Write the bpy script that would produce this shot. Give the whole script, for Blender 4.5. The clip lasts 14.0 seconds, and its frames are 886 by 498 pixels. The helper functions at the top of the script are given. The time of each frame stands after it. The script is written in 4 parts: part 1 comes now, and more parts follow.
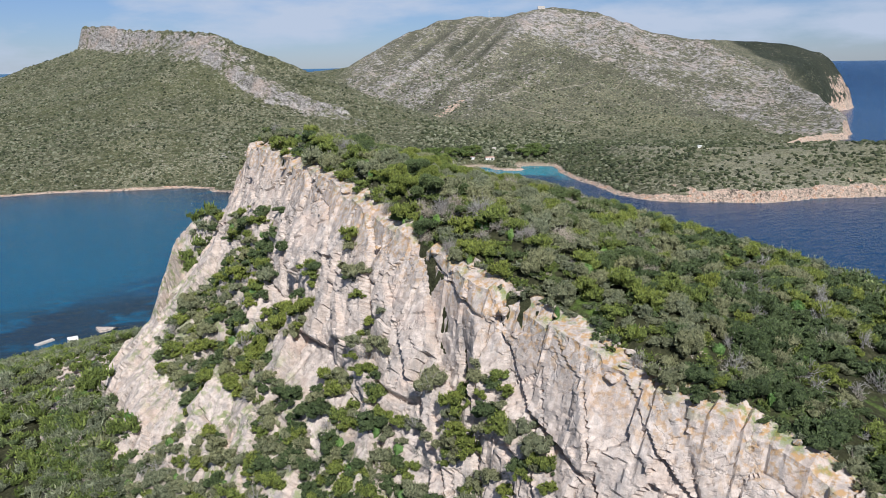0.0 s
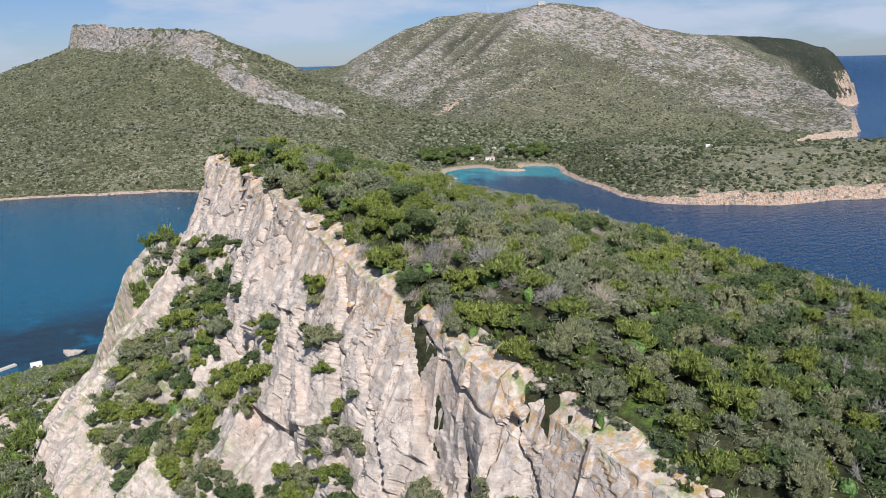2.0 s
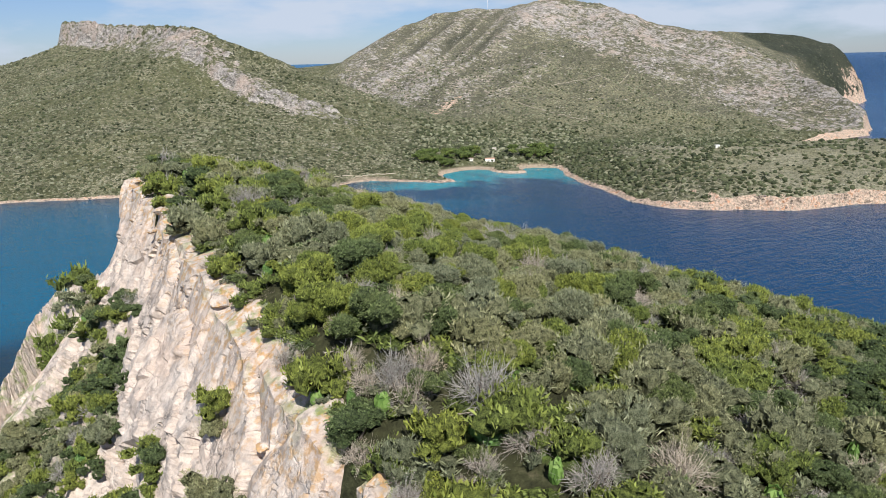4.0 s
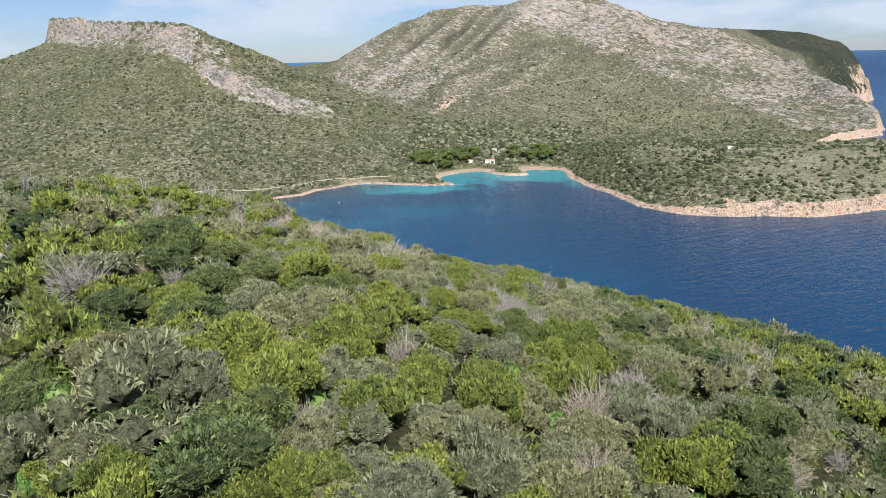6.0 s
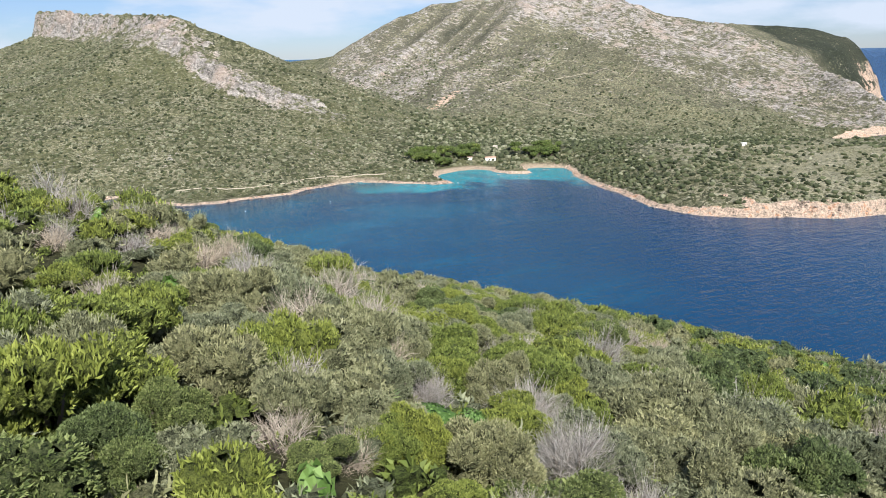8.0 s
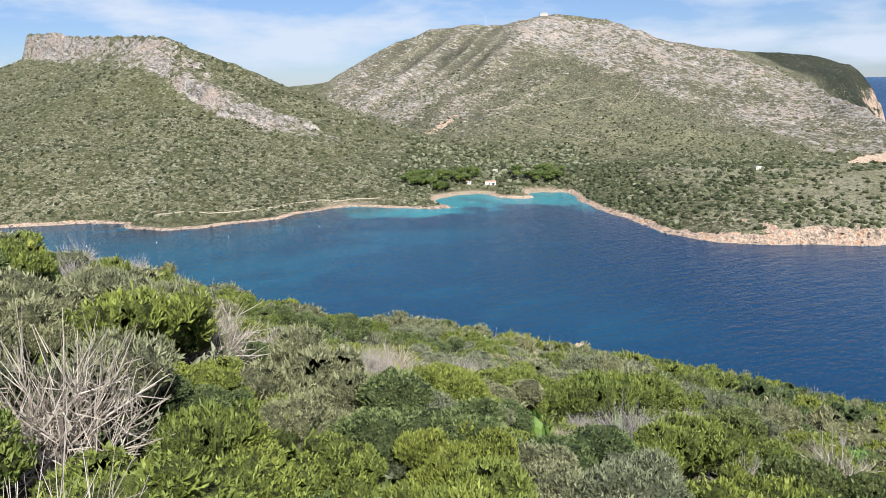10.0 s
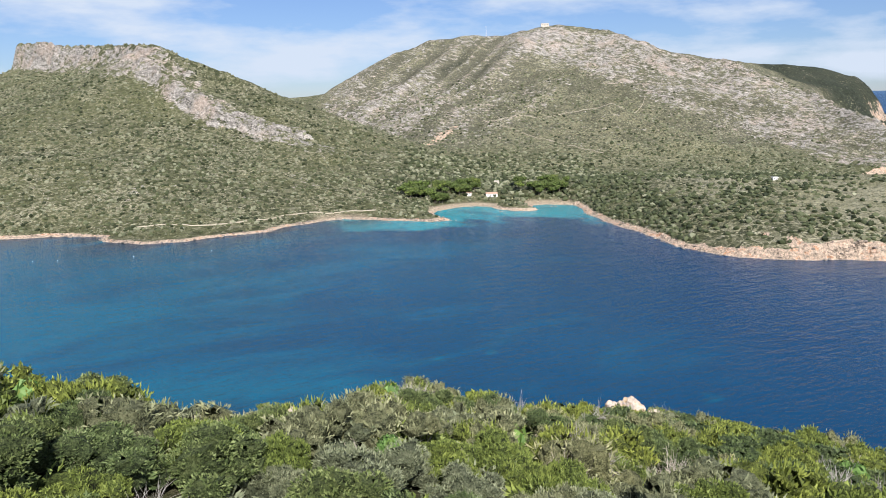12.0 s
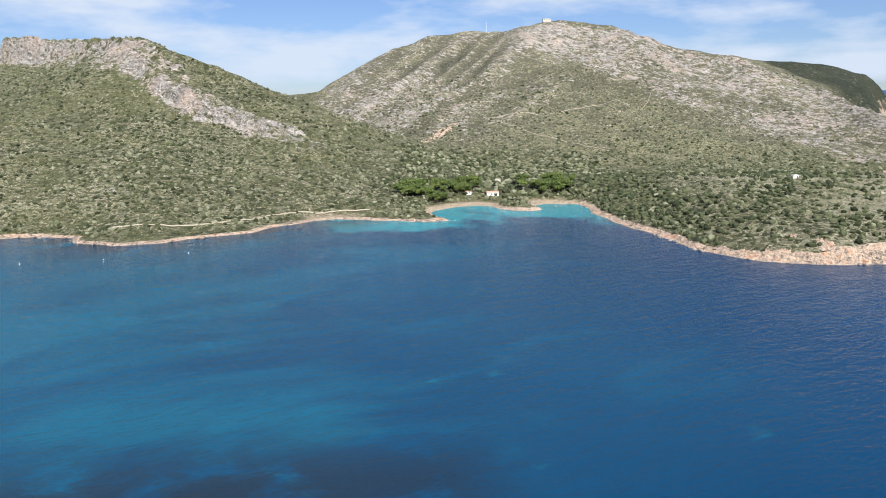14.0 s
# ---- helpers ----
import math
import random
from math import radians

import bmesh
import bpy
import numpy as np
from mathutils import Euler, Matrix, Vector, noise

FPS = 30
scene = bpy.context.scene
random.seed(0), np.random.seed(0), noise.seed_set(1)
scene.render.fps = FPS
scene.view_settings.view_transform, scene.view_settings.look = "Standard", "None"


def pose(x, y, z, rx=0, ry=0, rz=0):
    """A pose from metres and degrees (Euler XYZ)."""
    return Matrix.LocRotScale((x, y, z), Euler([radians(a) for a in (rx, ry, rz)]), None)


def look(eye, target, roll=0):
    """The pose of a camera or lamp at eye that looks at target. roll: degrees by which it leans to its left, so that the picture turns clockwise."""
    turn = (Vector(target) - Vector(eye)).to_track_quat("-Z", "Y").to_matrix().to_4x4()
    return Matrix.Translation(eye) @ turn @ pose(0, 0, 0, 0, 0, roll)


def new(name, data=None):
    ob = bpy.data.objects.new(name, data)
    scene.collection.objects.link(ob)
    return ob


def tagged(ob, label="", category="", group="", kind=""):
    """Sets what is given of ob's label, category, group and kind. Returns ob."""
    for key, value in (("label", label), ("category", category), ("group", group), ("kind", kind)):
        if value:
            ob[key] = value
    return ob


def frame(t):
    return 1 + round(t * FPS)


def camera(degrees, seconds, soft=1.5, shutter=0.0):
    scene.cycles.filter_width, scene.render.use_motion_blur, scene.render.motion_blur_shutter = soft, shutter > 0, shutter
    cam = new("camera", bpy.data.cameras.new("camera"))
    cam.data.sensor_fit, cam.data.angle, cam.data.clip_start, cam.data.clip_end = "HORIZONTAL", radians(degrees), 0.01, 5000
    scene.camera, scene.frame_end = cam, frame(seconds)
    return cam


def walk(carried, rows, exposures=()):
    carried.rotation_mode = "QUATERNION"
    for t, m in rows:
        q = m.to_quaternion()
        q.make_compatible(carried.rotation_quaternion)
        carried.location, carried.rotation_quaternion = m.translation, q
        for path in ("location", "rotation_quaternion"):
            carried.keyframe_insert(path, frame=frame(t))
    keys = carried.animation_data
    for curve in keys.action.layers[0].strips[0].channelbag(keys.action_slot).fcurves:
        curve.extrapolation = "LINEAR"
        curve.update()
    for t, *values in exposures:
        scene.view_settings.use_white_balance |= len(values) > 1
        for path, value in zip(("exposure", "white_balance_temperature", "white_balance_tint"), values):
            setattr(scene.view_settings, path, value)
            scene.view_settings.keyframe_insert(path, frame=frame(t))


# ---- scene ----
cam = camera(61.1, 14.0, soft=0.8)
PATH = [
    (0, (0.041, 16.781, 172.093), (-0.024, 18.721, 171.612), -0.9),
    (0.5, (-0.166, 25.56, 172.137), (-0.23, 27.5, 171.654), -1.0),
    (1, (-0.359, 36.023, 172.006), (-0.423, 37.963, 171.523), -1.0),
    (1.5, (-0.31, 47.65, 171.995), (-0.374, 49.589, 171.509), -1.1),
    (2, (-0.171, 59.841, 172.067), (-0.235, 61.779, 171.579), -1.2),
    (4.5, (1.998, 124.402, 170.928), (1.934, 126.339, 170.432), -1.3),
    (5, (1.873, 138.099, 170.381), (1.81, 140.035, 169.884), -1.3),
    (5.5, (1.837, 151.888, 169.732), (1.774, 153.824, 169.235), -1.3),
    (6, (1.85, 165.811, 168.869), (1.788, 167.747, 168.371), -1.3),
    (6.5, (1.884, 179.491, 167.294), (1.823, 181.426, 166.795), -1.3),
    (7, (1.898, 193.343, 164.764), (1.837, 195.279, 164.263), -1.2),
    (7.5, (1.793, 207.582, 161.654), (1.733, 209.517, 161.153), -1.2),
    (8, (1.553, 221.32, 158.499), (1.494, 223.255, 157.999), -1.2),
    (8.5, (1.256, 235.365, 155.18), (1.199, 237.3, 154.678), -1.2),
    (9, (1.055, 249.789, 151.761), (0.999, 251.729, 151.28), -1.1),
    (11.5, (-0.21, 312.224, 135.599), (-0.26, 314.185, 135.211), -0.9),
    (12, (-0.282, 325.707, 134.016), (-0.332, 327.668, 133.628), -0.9),
    (12.5, (-0.16, 337.848, 132.652), (-0.21, 339.809, 132.263), -0.9),
    (13, (-0.079, 349.502, 131.308), (-0.129, 351.463, 130.919), -0.8),
    (13.5, (0.699, 363.516, 128.753), (0.649, 365.477, 128.364), -0.8),
    (14, (-0.136, 380.305, 125.128), (-0.184, 382.267, 124.741), -0.8),
]
walk(cam, [(t, look(e, g, r)) for t, e, g, r in PATH], [(0, 0.26, 5800, 9), (2, 0.31, 5850, 9), (4.5, 0.52, 6150, 8), (6.5, 0.68, 6150, 8), (8.5, 0.78, 6150, 8), (9.2, 0.76, 6150, 8), (11.4, 0.70, 6150, 8), (14, 0.72, 6150, 8)])

# ---- world and sun ----
SUN_AZ, SUN_EL = radians(166), radians(43)  # clockwise from +y, above the horizon
world = bpy.data.worlds.new("sky")
scene.world = world
world.use_nodes = True
wn, wl = world.node_tree.nodes, world.node_tree.links
sky = wn.new("ShaderNodeTexSky")
sky.sky_type, sky.sun_disc = "NISHITA", False
sky.sun_elevation, sky.sun_rotation = SUN_EL, SUN_AZ
sky.altitude, sky.air_density, sky.dust_density, sky.ozone_density = 150, 1.0, 0.15, 4.0
# thin broken cloud in the sky itself
geo = wn.new("ShaderNodeTexCoord")
mp = wn.new("ShaderNodeMapping")
mp.inputs["Scale"].default_value = (2.0, 2.0, 7.5)
mp.inputs["Location"].default_value = (0.35, 0.0, 0.2)
wl.new(geo.outputs["Generated"], mp.inputs["Vector"])
cl = wn.new("ShaderNodeTexNoise")
cl.inputs["Scale"].default_value, cl.inputs["Detail"].default_value, cl.inputs["Roughness"].default_value = 1.9, 9.0, 0.56
wl.new(mp.outputs["Vector"], cl.inputs["Vector"])
cr = wn.new("ShaderNodeValToRGB")
cr.color_ramp.elements[0].position, cr.color_ramp.elements[1].position = 0.46, 0.62
cr.color_ramp.elements[0].color, cr.color_ramp.elements[1].color = (0.10, 0.10, 0.10, 1), (0.95, 0.95, 0.95, 1)
wl.new(cl.outputs["Fac"], cr.inputs["Fac"])
cool = wn.new("ShaderNodeMixRGB")
cool.blend_type = "MULTIPLY"
cool.inputs["Fac"].default_value = 1.0
cool.inputs["Color2"].default_value = (0.72, 0.80, 1.06, 1)
wl.new(sky.outputs["Color"], cool.inputs["Color1"])
mixc = wn.new("ShaderNodeMixRGB")
mixc.inputs["Color2"].default_value = (7.7, 8.3, 9.5, 1)
wl.new(cr.outputs["Color"], mixc.inputs["Fac"])
wl.new(cool.outputs["Color"], mixc.inputs["Color1"])
bg = wn["Background"]
bg.inputs["Strength"].default_value = 0.058
wl.new(mixc.outputs["Color"], bg.inputs["Color"])
sun = new("sun", bpy.data.lights.new("sun", "SUN"))
sun.data.energy, sun.data.angle, sun.data.color = 4.8, radians(0.53), (1.0, 0.955, 0.90)
to_sun = Vector((math.sin(SUN_AZ) * math.cos(SUN_EL), math.cos(SUN_AZ) * math.cos(SUN_EL), math.sin(SUN_EL)))
sun.matrix_world = look(to_sun * 900, (0, 0, 0))


# ---- materials ----
class Mat:
    """A node material with short ways to add noise, ramps and bump."""

    def __init__(self, name, rough=0.8, spec=0.3):
        self.m = bpy.data.materials.new(name)
        self.m.use_nodes = True
        self.n, self.l = self.m.node_tree.nodes, self.m.node_tree.links
        self.b = self.n["Principled BSDF"]
        self.b.inputs["Roughness"].default_value = rough
        self.b.inputs["Specular IOR Level"].default_value = spec
        self.pos = self.n.new("ShaderNodeNewGeometry")
        self.at = self.pos.outputs["Position"]

    def scaled(self, x, y, z, turn=0.0, lean=0.0):
        m = self.n.new("ShaderNodeMapping")
        m.vector_type = "TEXTURE"
        m.inputs["Scale"].default_value = (1 / x, 1 / y, 1 / z)
        m.inputs["Rotation"].default_value = (0, lean, turn)
        self.l.new(self.at, m.inputs["Vector"])
        return m.outputs["Vector"]

    def noise(self, scale, detail=4.0, rough=0.55, vec=None, warp=0.0):
        t = self.n.new("ShaderNodeTexNoise")
        t.inputs["Scale"].default_value, t.inputs["Detail"].default_value = scale, detail
        t.inputs["Roughness"].default_value, t.inputs["Distortion"].default_value = rough, warp
        self.l.new(vec or self.at, t.inputs["Vector"])
        return t.outputs["Fac"]

    def cells(self, scale, feature="F1", vec=None, out="Distance"):
        t = self.n.new("ShaderNodeTexVoronoi")
        t.feature = feature
        t.inputs["Scale"].default_value = scale
        self.l.new(vec or self.at, t.inputs["Vector"])
        return t.outputs[out]

    def attr(self, name):
        a = self.n.new("ShaderNodeAttribute")
        a.attribute_name = name
        return a.outputs["Fac"]

    def ramp(self, fac, *stops):
        r = self.n.new("ShaderNodeValToRGB")
        e = r.color_ramp.elements
        while len(e) < len(stops):
            e.new(0.5)
        for k, (p, c) in enumerate(stops):
            e[k].position = p
            e[k].color = (*c, 1) if isinstance(c, tuple) else (c, c, c, 1)
        self.l.new(fac, r.inputs["Fac"])
        return r.outputs["Color"]

    def mix(self, fac, a, b, mode="MIX"):
        m = self.n.new("ShaderNodeMixRGB")
        m.blend_type = mode
        for v, k in ((fac, "Fac"), (a, "Color1"), (b, "Color2")):
            if isinstance(v, tuple):
                m.inputs[k].default_value = (*v, 1)
            elif isinstance(v, (int, float)):
                m.inputs[k].default_value = v if k == "Fac" else (v, v, v, 1)
            else:
                self.l.new(v, m.inputs[k])
        return m.outputs["Color"]

    def math(self, op, a, b):
        m = self.n.new("ShaderNodeMath")
        m.operation = op
        for k, v in ((0, a), (1, b)):
            if isinstance(v, (int, float)):
                m.inputs[k].default_value = v
            else:
                self.l.new(v, m.inputs[k])
        return m.outputs[0]

    def bump(self, height, strength, distance):
        b = self.n.new("ShaderNodeBump")
        b.inputs["Strength"].default_value, b.inputs["Distance"].default_value = strength, distance
        self.l.new(height, b.inputs["Height"])
        self.l.new(b.outputs["Normal"], self.b.inputs["Normal"])

    def colour(self, c):
        if isinstance(c, tuple):
            self.b.inputs["Base Color"].default_value = (*c, 1)
        else:
            self.l.new(c, self.b.inputs["Base Color"])
        return self.m


def rock_material():
    m = Mat("limestone", 0.88, 0.2)
    big = m.noise(0.11, 5, 0.6)
    mid = m.noise(0.55, 6, 0.65, warp=0.4)
    fine = m.noise(4.0, 6, 0.7)
    streak = m.noise(0.5, 5, 0.65, vec=m.scaled(1.0, 1.0, 0.16))
    c = m.ramp(mid, (0.30, (0.32, 0.262, 0.215)), (0.48, (0.50, 0.405, 0.33)), (0.68, (0.66, 0.55, 0.455)))
    c = m.mix(m.ramp(streak, (0.50, 0.0), (0.70, 0.75)), c, (0.25, 0.232, 0.215))
    c = m.mix(m.ramp(big, (0.52, 0.0), (0.72, 0.45)), c, (0.58, 0.40, 0.29))
    lich = m.math("MULTIPLY", m.attr("lichen"), m.ramp(m.noise(0.9, 5, 0.6), (0.5, 0.0), (0.6, 1.0)))
    c = m.mix(lich, c, (0.44, 0.25, 0.09))
    moss = m.math("MULTIPLY", m.attr("moss"), m.ramp(m.noise(0.35, 6, 0.65), (0.5, 0.0), (0.6, 0.85)))
    c = m.mix(moss, c, m.ramp(fine, (0.3, (0.10, 0.16, 0.03)), (0.7, (0.22, 0.26, 0.06))))
    c = m.mix(m.ramp(fine, (0.3, 0.35), (0.5, 0.0)), c, (0.22, 0.2, 0.18))
    bent = m.n.new("ShaderNodeVectorMath")
    bent.operation = "ADD"
    warp = m.n.new("ShaderNodeTexNoise")
    warp.inputs["Scale"].default_value, warp.inputs["Detail"].default_value = 0.35, 4.0
    m.l.new(m.at, warp.inputs["Vector"])
    grow = m.n.new("ShaderNodeVectorMath")
    grow.operation = "SCALE"
    grow.inputs["Scale"].default_value = 7.0
    m.l.new(warp.outputs["Color"], grow.inputs[0])
    m.l.new(m.scaled(1.0, 1.0, 0.55), bent.inputs[0])
    m.l.new(grow.outputs["Vector"], bent.inputs[1])
    wide = m.cells(0.095, "DISTANCE_TO_EDGE", vec=bent.outputs["Vector"])
    thin = m.cells(0.42, "DISTANCE_TO_EDGE", vec=bent.outputs["Vector"])
    some = m.ramp(m.noise(0.13, 3, 0.5), (0.50, 0.0), (0.62, 1.0))
    line = m.math("MULTIPLY", m.ramp(thin, (0.0, 0.6), (0.022, 0.0)), some)
    c = m.mix(m.math("MULTIPLY", m.ramp(wide, (0.0, 0.7), (0.009, 0.0)), some), c, (0.10, 0.088, 0.075))
    c = m.mix(line, c, (0.10, 0.088, 0.075))
    h = m.math("ADD", m.math("MULTIPLY", mid, 0.8), m.math("MULTIPLY", fine, 0.3))
    h = m.math("ADD", h, m.math("MULTIPLY", m.ramp(wide, (0.0, 0.0), (0.03, 1.0)), 0.35))
    h = m.math("SUBTRACT", h, m.math("MULTIPLY", line, 0.35))
    m.bump(h, 0.7, 0.45)
    return m.colour(c)


def land_material():
    """Coastal scrub over pale stony soil, bare limestone on the steeps, sand by the water."""
    m = Mat("scrub_land", 0.9, 0.15)
    fine = m.noise(0.5, 5, 0.7)
    warp = m.n.new("ShaderNodeTexNoise")
    warp.inputs["Scale"].default_value, warp.inputs["Detail"].default_value = 0.14, 4.0
    m.l.new(m.at, warp.inputs["Vector"])
    bent = m.n.new("ShaderNodeVectorMath")
    bent.operation = "MULTIPLY_ADD"
    bent.inputs[1].default_value = (9, 9, 9)
    m.l.new(warp.outputs["Color"], bent.inputs[0])
    m.l.new(m.at, bent.inputs[2])
    bent = bent.outputs["Vector"]
    soil = m.ramp(m.noise(0.22, 6, 0.75), (0.3, (0.22, 0.20, 0.12)), (0.52, (0.36, 0.33, 0.215)), (0.72, (0.54, 0.50, 0.385)))
    grass = m.math("MAXIMUM", m.ramp(m.noise(0.012, 6, 0.65, warp=0.4), (0.46, 0.0), (0.60, 0.6)), m.math("MULTIPLY", m.attr("cone"), 0.5))
    soil = m.mix(grass, soil, m.ramp(fine, (0.3, (0.175, 0.168, 0.08)), (0.7, (0.31, 0.29, 0.16))))
    bush = m.ramp(m.cells(0.15, out="Color", vec=bent), (0.1, (0.045, 0.052, 0.024)), (0.45, (0.105, 0.108, 0.054)), (0.75, (0.18, 0.172, 0.098)), (0.95, (0.27, 0.255, 0.175)))
    bush = m.mix(m.ramp(m.noise(0.006, 4, 0.6), (0.42, 0.0), (0.6, 0.55)), bush, m.ramp(fine, (0.3, (0.098, 0.102, 0.045)), (0.7, (0.195, 0.192, 0.088))))
    bush = m.mix(m.math("MULTIPLY", m.attr("flank"), 0.75), bush, m.ramp(fine, (0.3, (0.07, 0.066, 0.046)), (0.7, (0.20, 0.18, 0.135))))
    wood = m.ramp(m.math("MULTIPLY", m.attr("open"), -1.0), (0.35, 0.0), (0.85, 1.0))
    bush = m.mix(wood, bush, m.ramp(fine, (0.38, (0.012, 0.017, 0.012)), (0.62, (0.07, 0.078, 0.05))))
    room = m.math("ADD", m.math("MULTIPLY", m.noise(0.016, 8, 0.72, warp=0.3), -1.05), m.math("MULTIPLY", m.attr("open"), 0.22))
    spot = m.math("ADD", m.cells(0.17, vec=bent), room)
    spot2 = m.math("ADD", m.cells(0.40, vec=bent), room)
    bare = m.math("MULTIPLY", m.ramp(spot, (0.0, 0.0), (0.10, 1.0)), m.ramp(spot2, (0.0, 0.1), (0.10, 1.0)))
    c = m.mix(bare, bush, soil)
    # bedded limestone: pale slabs along the bedding, broken by dark joints and scrub
    bed = m.noise(0.11, 7, 0.72, vec=m.scaled(0.34, 0.6, 1.5, 0.25, 0.42), warp=0.5)
    chip = m.noise(0.20, 6, 0.75)
    stone = m.ramp(m.math("ADD", m.math("MULTIPLY", bed, 0.5), m.math("MULTIPLY", chip, 0.5)), (0.40, (0.10, 0.09, 0.075)), (0.47, (0.27, 0.242, 0.21)), (0.53, (0.43, 0.385, 0.34)), (0.62, (0.64, 0.575, 0.51)))
    stone = m.mix(m.ramp(m.noise(0.02, 5, 0.6), (0.48, 0.0), (0.66, 0.55)), stone, (0.52, 0.39, 0.30))
    patch = m.math("ADD", m.attr("rock"), m.math("MULTIPLY", m.math("SUBTRACT", m.noise(0.06, 8, 0.8), 0.5), 2.6))
    patch = m.math("ADD", patch, m.math("MULTIPLY", m.math("SUBTRACT", bed, 0.5), 2.2))
    c = m.mix(m.ramp(patch, (0.47, 0.0), (0.58, 1.0)), c, stone)
    red = m.ramp(m.noise(0.13, 7, 0.75), (0.38, (0.20, 0.15, 0.11)), (0.45, (0.62, 0.47, 0.35)), (0.55, (0.68, 0.50, 0.37)), (0.64, (0.60, 0.30, 0.16)))
    shore = m.math("ADD", m.attr("shore"), m.math("MULTIPLY", m.math("SUBTRACT", m.noise(0.05, 7, 0.75), 0.5), 2.6))
    c = m.mix(m.ramp(shore, (0.45, 0.0), (0.53, 1.0)), c, red)
    c = m.mix(m.attr("sand"), c, m.ramp(fine, (0.3, (0.50, 0.38, 0.26)), (0.7, (0.64, 0.51, 0.37))))
    c = m.mix(1.0, c, m.ramp(m.noise(0.42, 5, 0.8), (0.36, (0.50, 0.50, 0.50)), (0.5, (0.95, 0.95, 0.95)), (0.64, (1.42, 1.40, 1.36))), "MULTIPLY")
    m.bump(m.math("ADD", m.noise(0.25, 6, 0.7), m.math("MULTIPLY", m.math("ADD", m.noise(0.06, 6, 0.7), bed), 1.6)), 0.9, 6.0)
    return m.colour(c)


def ground_material():
    m = Mat("scrub_floor", 0.95, 0.1)
    c = m.ramp(m.noise(0.7, 6, 0.7), (0.3, (0.022, 0.022, 0.012)), (0.55, (0.055, 0.055, 0.025)), (0.8, (0.14, 0.12, 0.07)))
    g = m.ramp(m.noise(0.16, 5, 0.6), (0.58, 0.0), (0.68, 0.8))
    c = m.mix(g, c, m.ramp(m.noise(2.5, 4, 0.6), (0.3, (0.08, 0.13, 0.02)), (0.7, (0.17, 0.24, 0.05))))
    shore = m.math("ADD", m.attr("shore"), m.math("MULTIPLY", m.math("SUBTRACT", m.noise(0.25, 5, 0.65), 0.5), 0.9))
    c = m.mix(m.ramp(shore, (0.45, 0.0), (0.55, 1.0)), c, (0.48, 0.40, 0.33))
    m.bump(m.noise(0.9, 6, 0.7), 0.8, 1.0)
    return m.colour(c)


def water_material():
    m = Mat("sea_water", 0.12, 0.16)
    m.b.inputs["IOR"].default_value = 1.33
    deep = m.ramp(m.noise(0.004, 4, 0.5), (0.3, (0.003, 0.039, 0.094)), (0.7, (0.006, 0.060, 0.126)))
    teal = m.attr("sandy")
    patch = m.math("ADD", teal, m.math("MULTIPLY", m.math("SUBTRACT", m.noise(0.010, 7, 0.62, vec=m.scaled(0.7, 1.4, 1.0, 0.5), warp=0.8), 0.5), 2.3))
    c = m.mix(m.ramp(patch, (0.24, 0.0), (0.80, 0.62)), deep, (0.007, 0.105, 0.175))
    bright = m.math("ADD", m.attr("shallow"), m.math("MULTIPLY", m.math("SUBTRACT", m.noise(0.022, 6, 0.6, warp=0.6), 0.5), 2.6))
    c = m.mix(m.ramp(bright, (0.40, 0.0), (0.95, 1.0)), c, (0.018, 0.205, 0.25))
    weed = m.math("MULTIPLY", m.attr("weed"), m.ramp(m.noise(0.03, 6, 0.65, warp=0.4), (0.36, 0.0), (0.5, 0.85)))
    c = m.mix(weed, c, (0.012, 0.022, 0.035))
    c = m.mix(m.ramp(teal, (0.0, 0.6), (0.3, 0.0)), c, (0.002, 0.026, 0.072))
    swell = m.noise(0.12, 3, 0.55, vec=m.scaled(0.35, 1.0, 1.0, 0.5), warp=0.3)
    chop = m.noise(0.45, 5, 0.65, vec=m.scaled(0.4, 1.0, 1.0, 0.65), warp=0.4)
    m.bump(m.math("ADD", m.math("MULTIPLY", swell, 2.3), m.math("MULTIPLY", chop, 1.4)), 0.5, 0.9)
    return m.colour(c)


def leaf_material(name, dark, mid, light, rough=0.6):
    m = Mat(name, rough, 0.25)
    r = m.pos.outputs["Random Per Island"]
    c = m.ramp(r, (0.0, dark), (0.5, mid), (1.0, light))
    tone = m.attr("tone")
    info = m.n.new("ShaderNodeObjectInfo").outputs["Random"]
    vary = m.math("ADD", m.math("MULTIPLY", tone, 0.7), m.math("MULTIPLY", info, 0.55))
    c = m.mix(1.0, c, m.ramp(vary, (0.0, (0.62, 0.66, 0.62)), (0.5, (1.0, 1.0, 1.0)), (1.0, (1.35, 1.22, 1.0))), "MULTIPLY")
    m.colour(c)
    m.b.inputs["Subsurface Weight"].default_value = 0.0
    tr = m.n.new("ShaderNodeBsdfTranslucent")
    m.l.new(c, tr.inputs["Color"])
    mx = m.n.new("ShaderNodeMixShader")
    mx.inputs["Fac"].default_value = 0.22
    m.l.new(m.b.outputs["BSDF"], mx.inputs[1])
    m.l.new(tr.outputs["BSDF"], mx.inputs[2])
    m.l.new(mx.outputs["Shader"], m.n["Material Output"].inputs["Surface"])
    return m.m


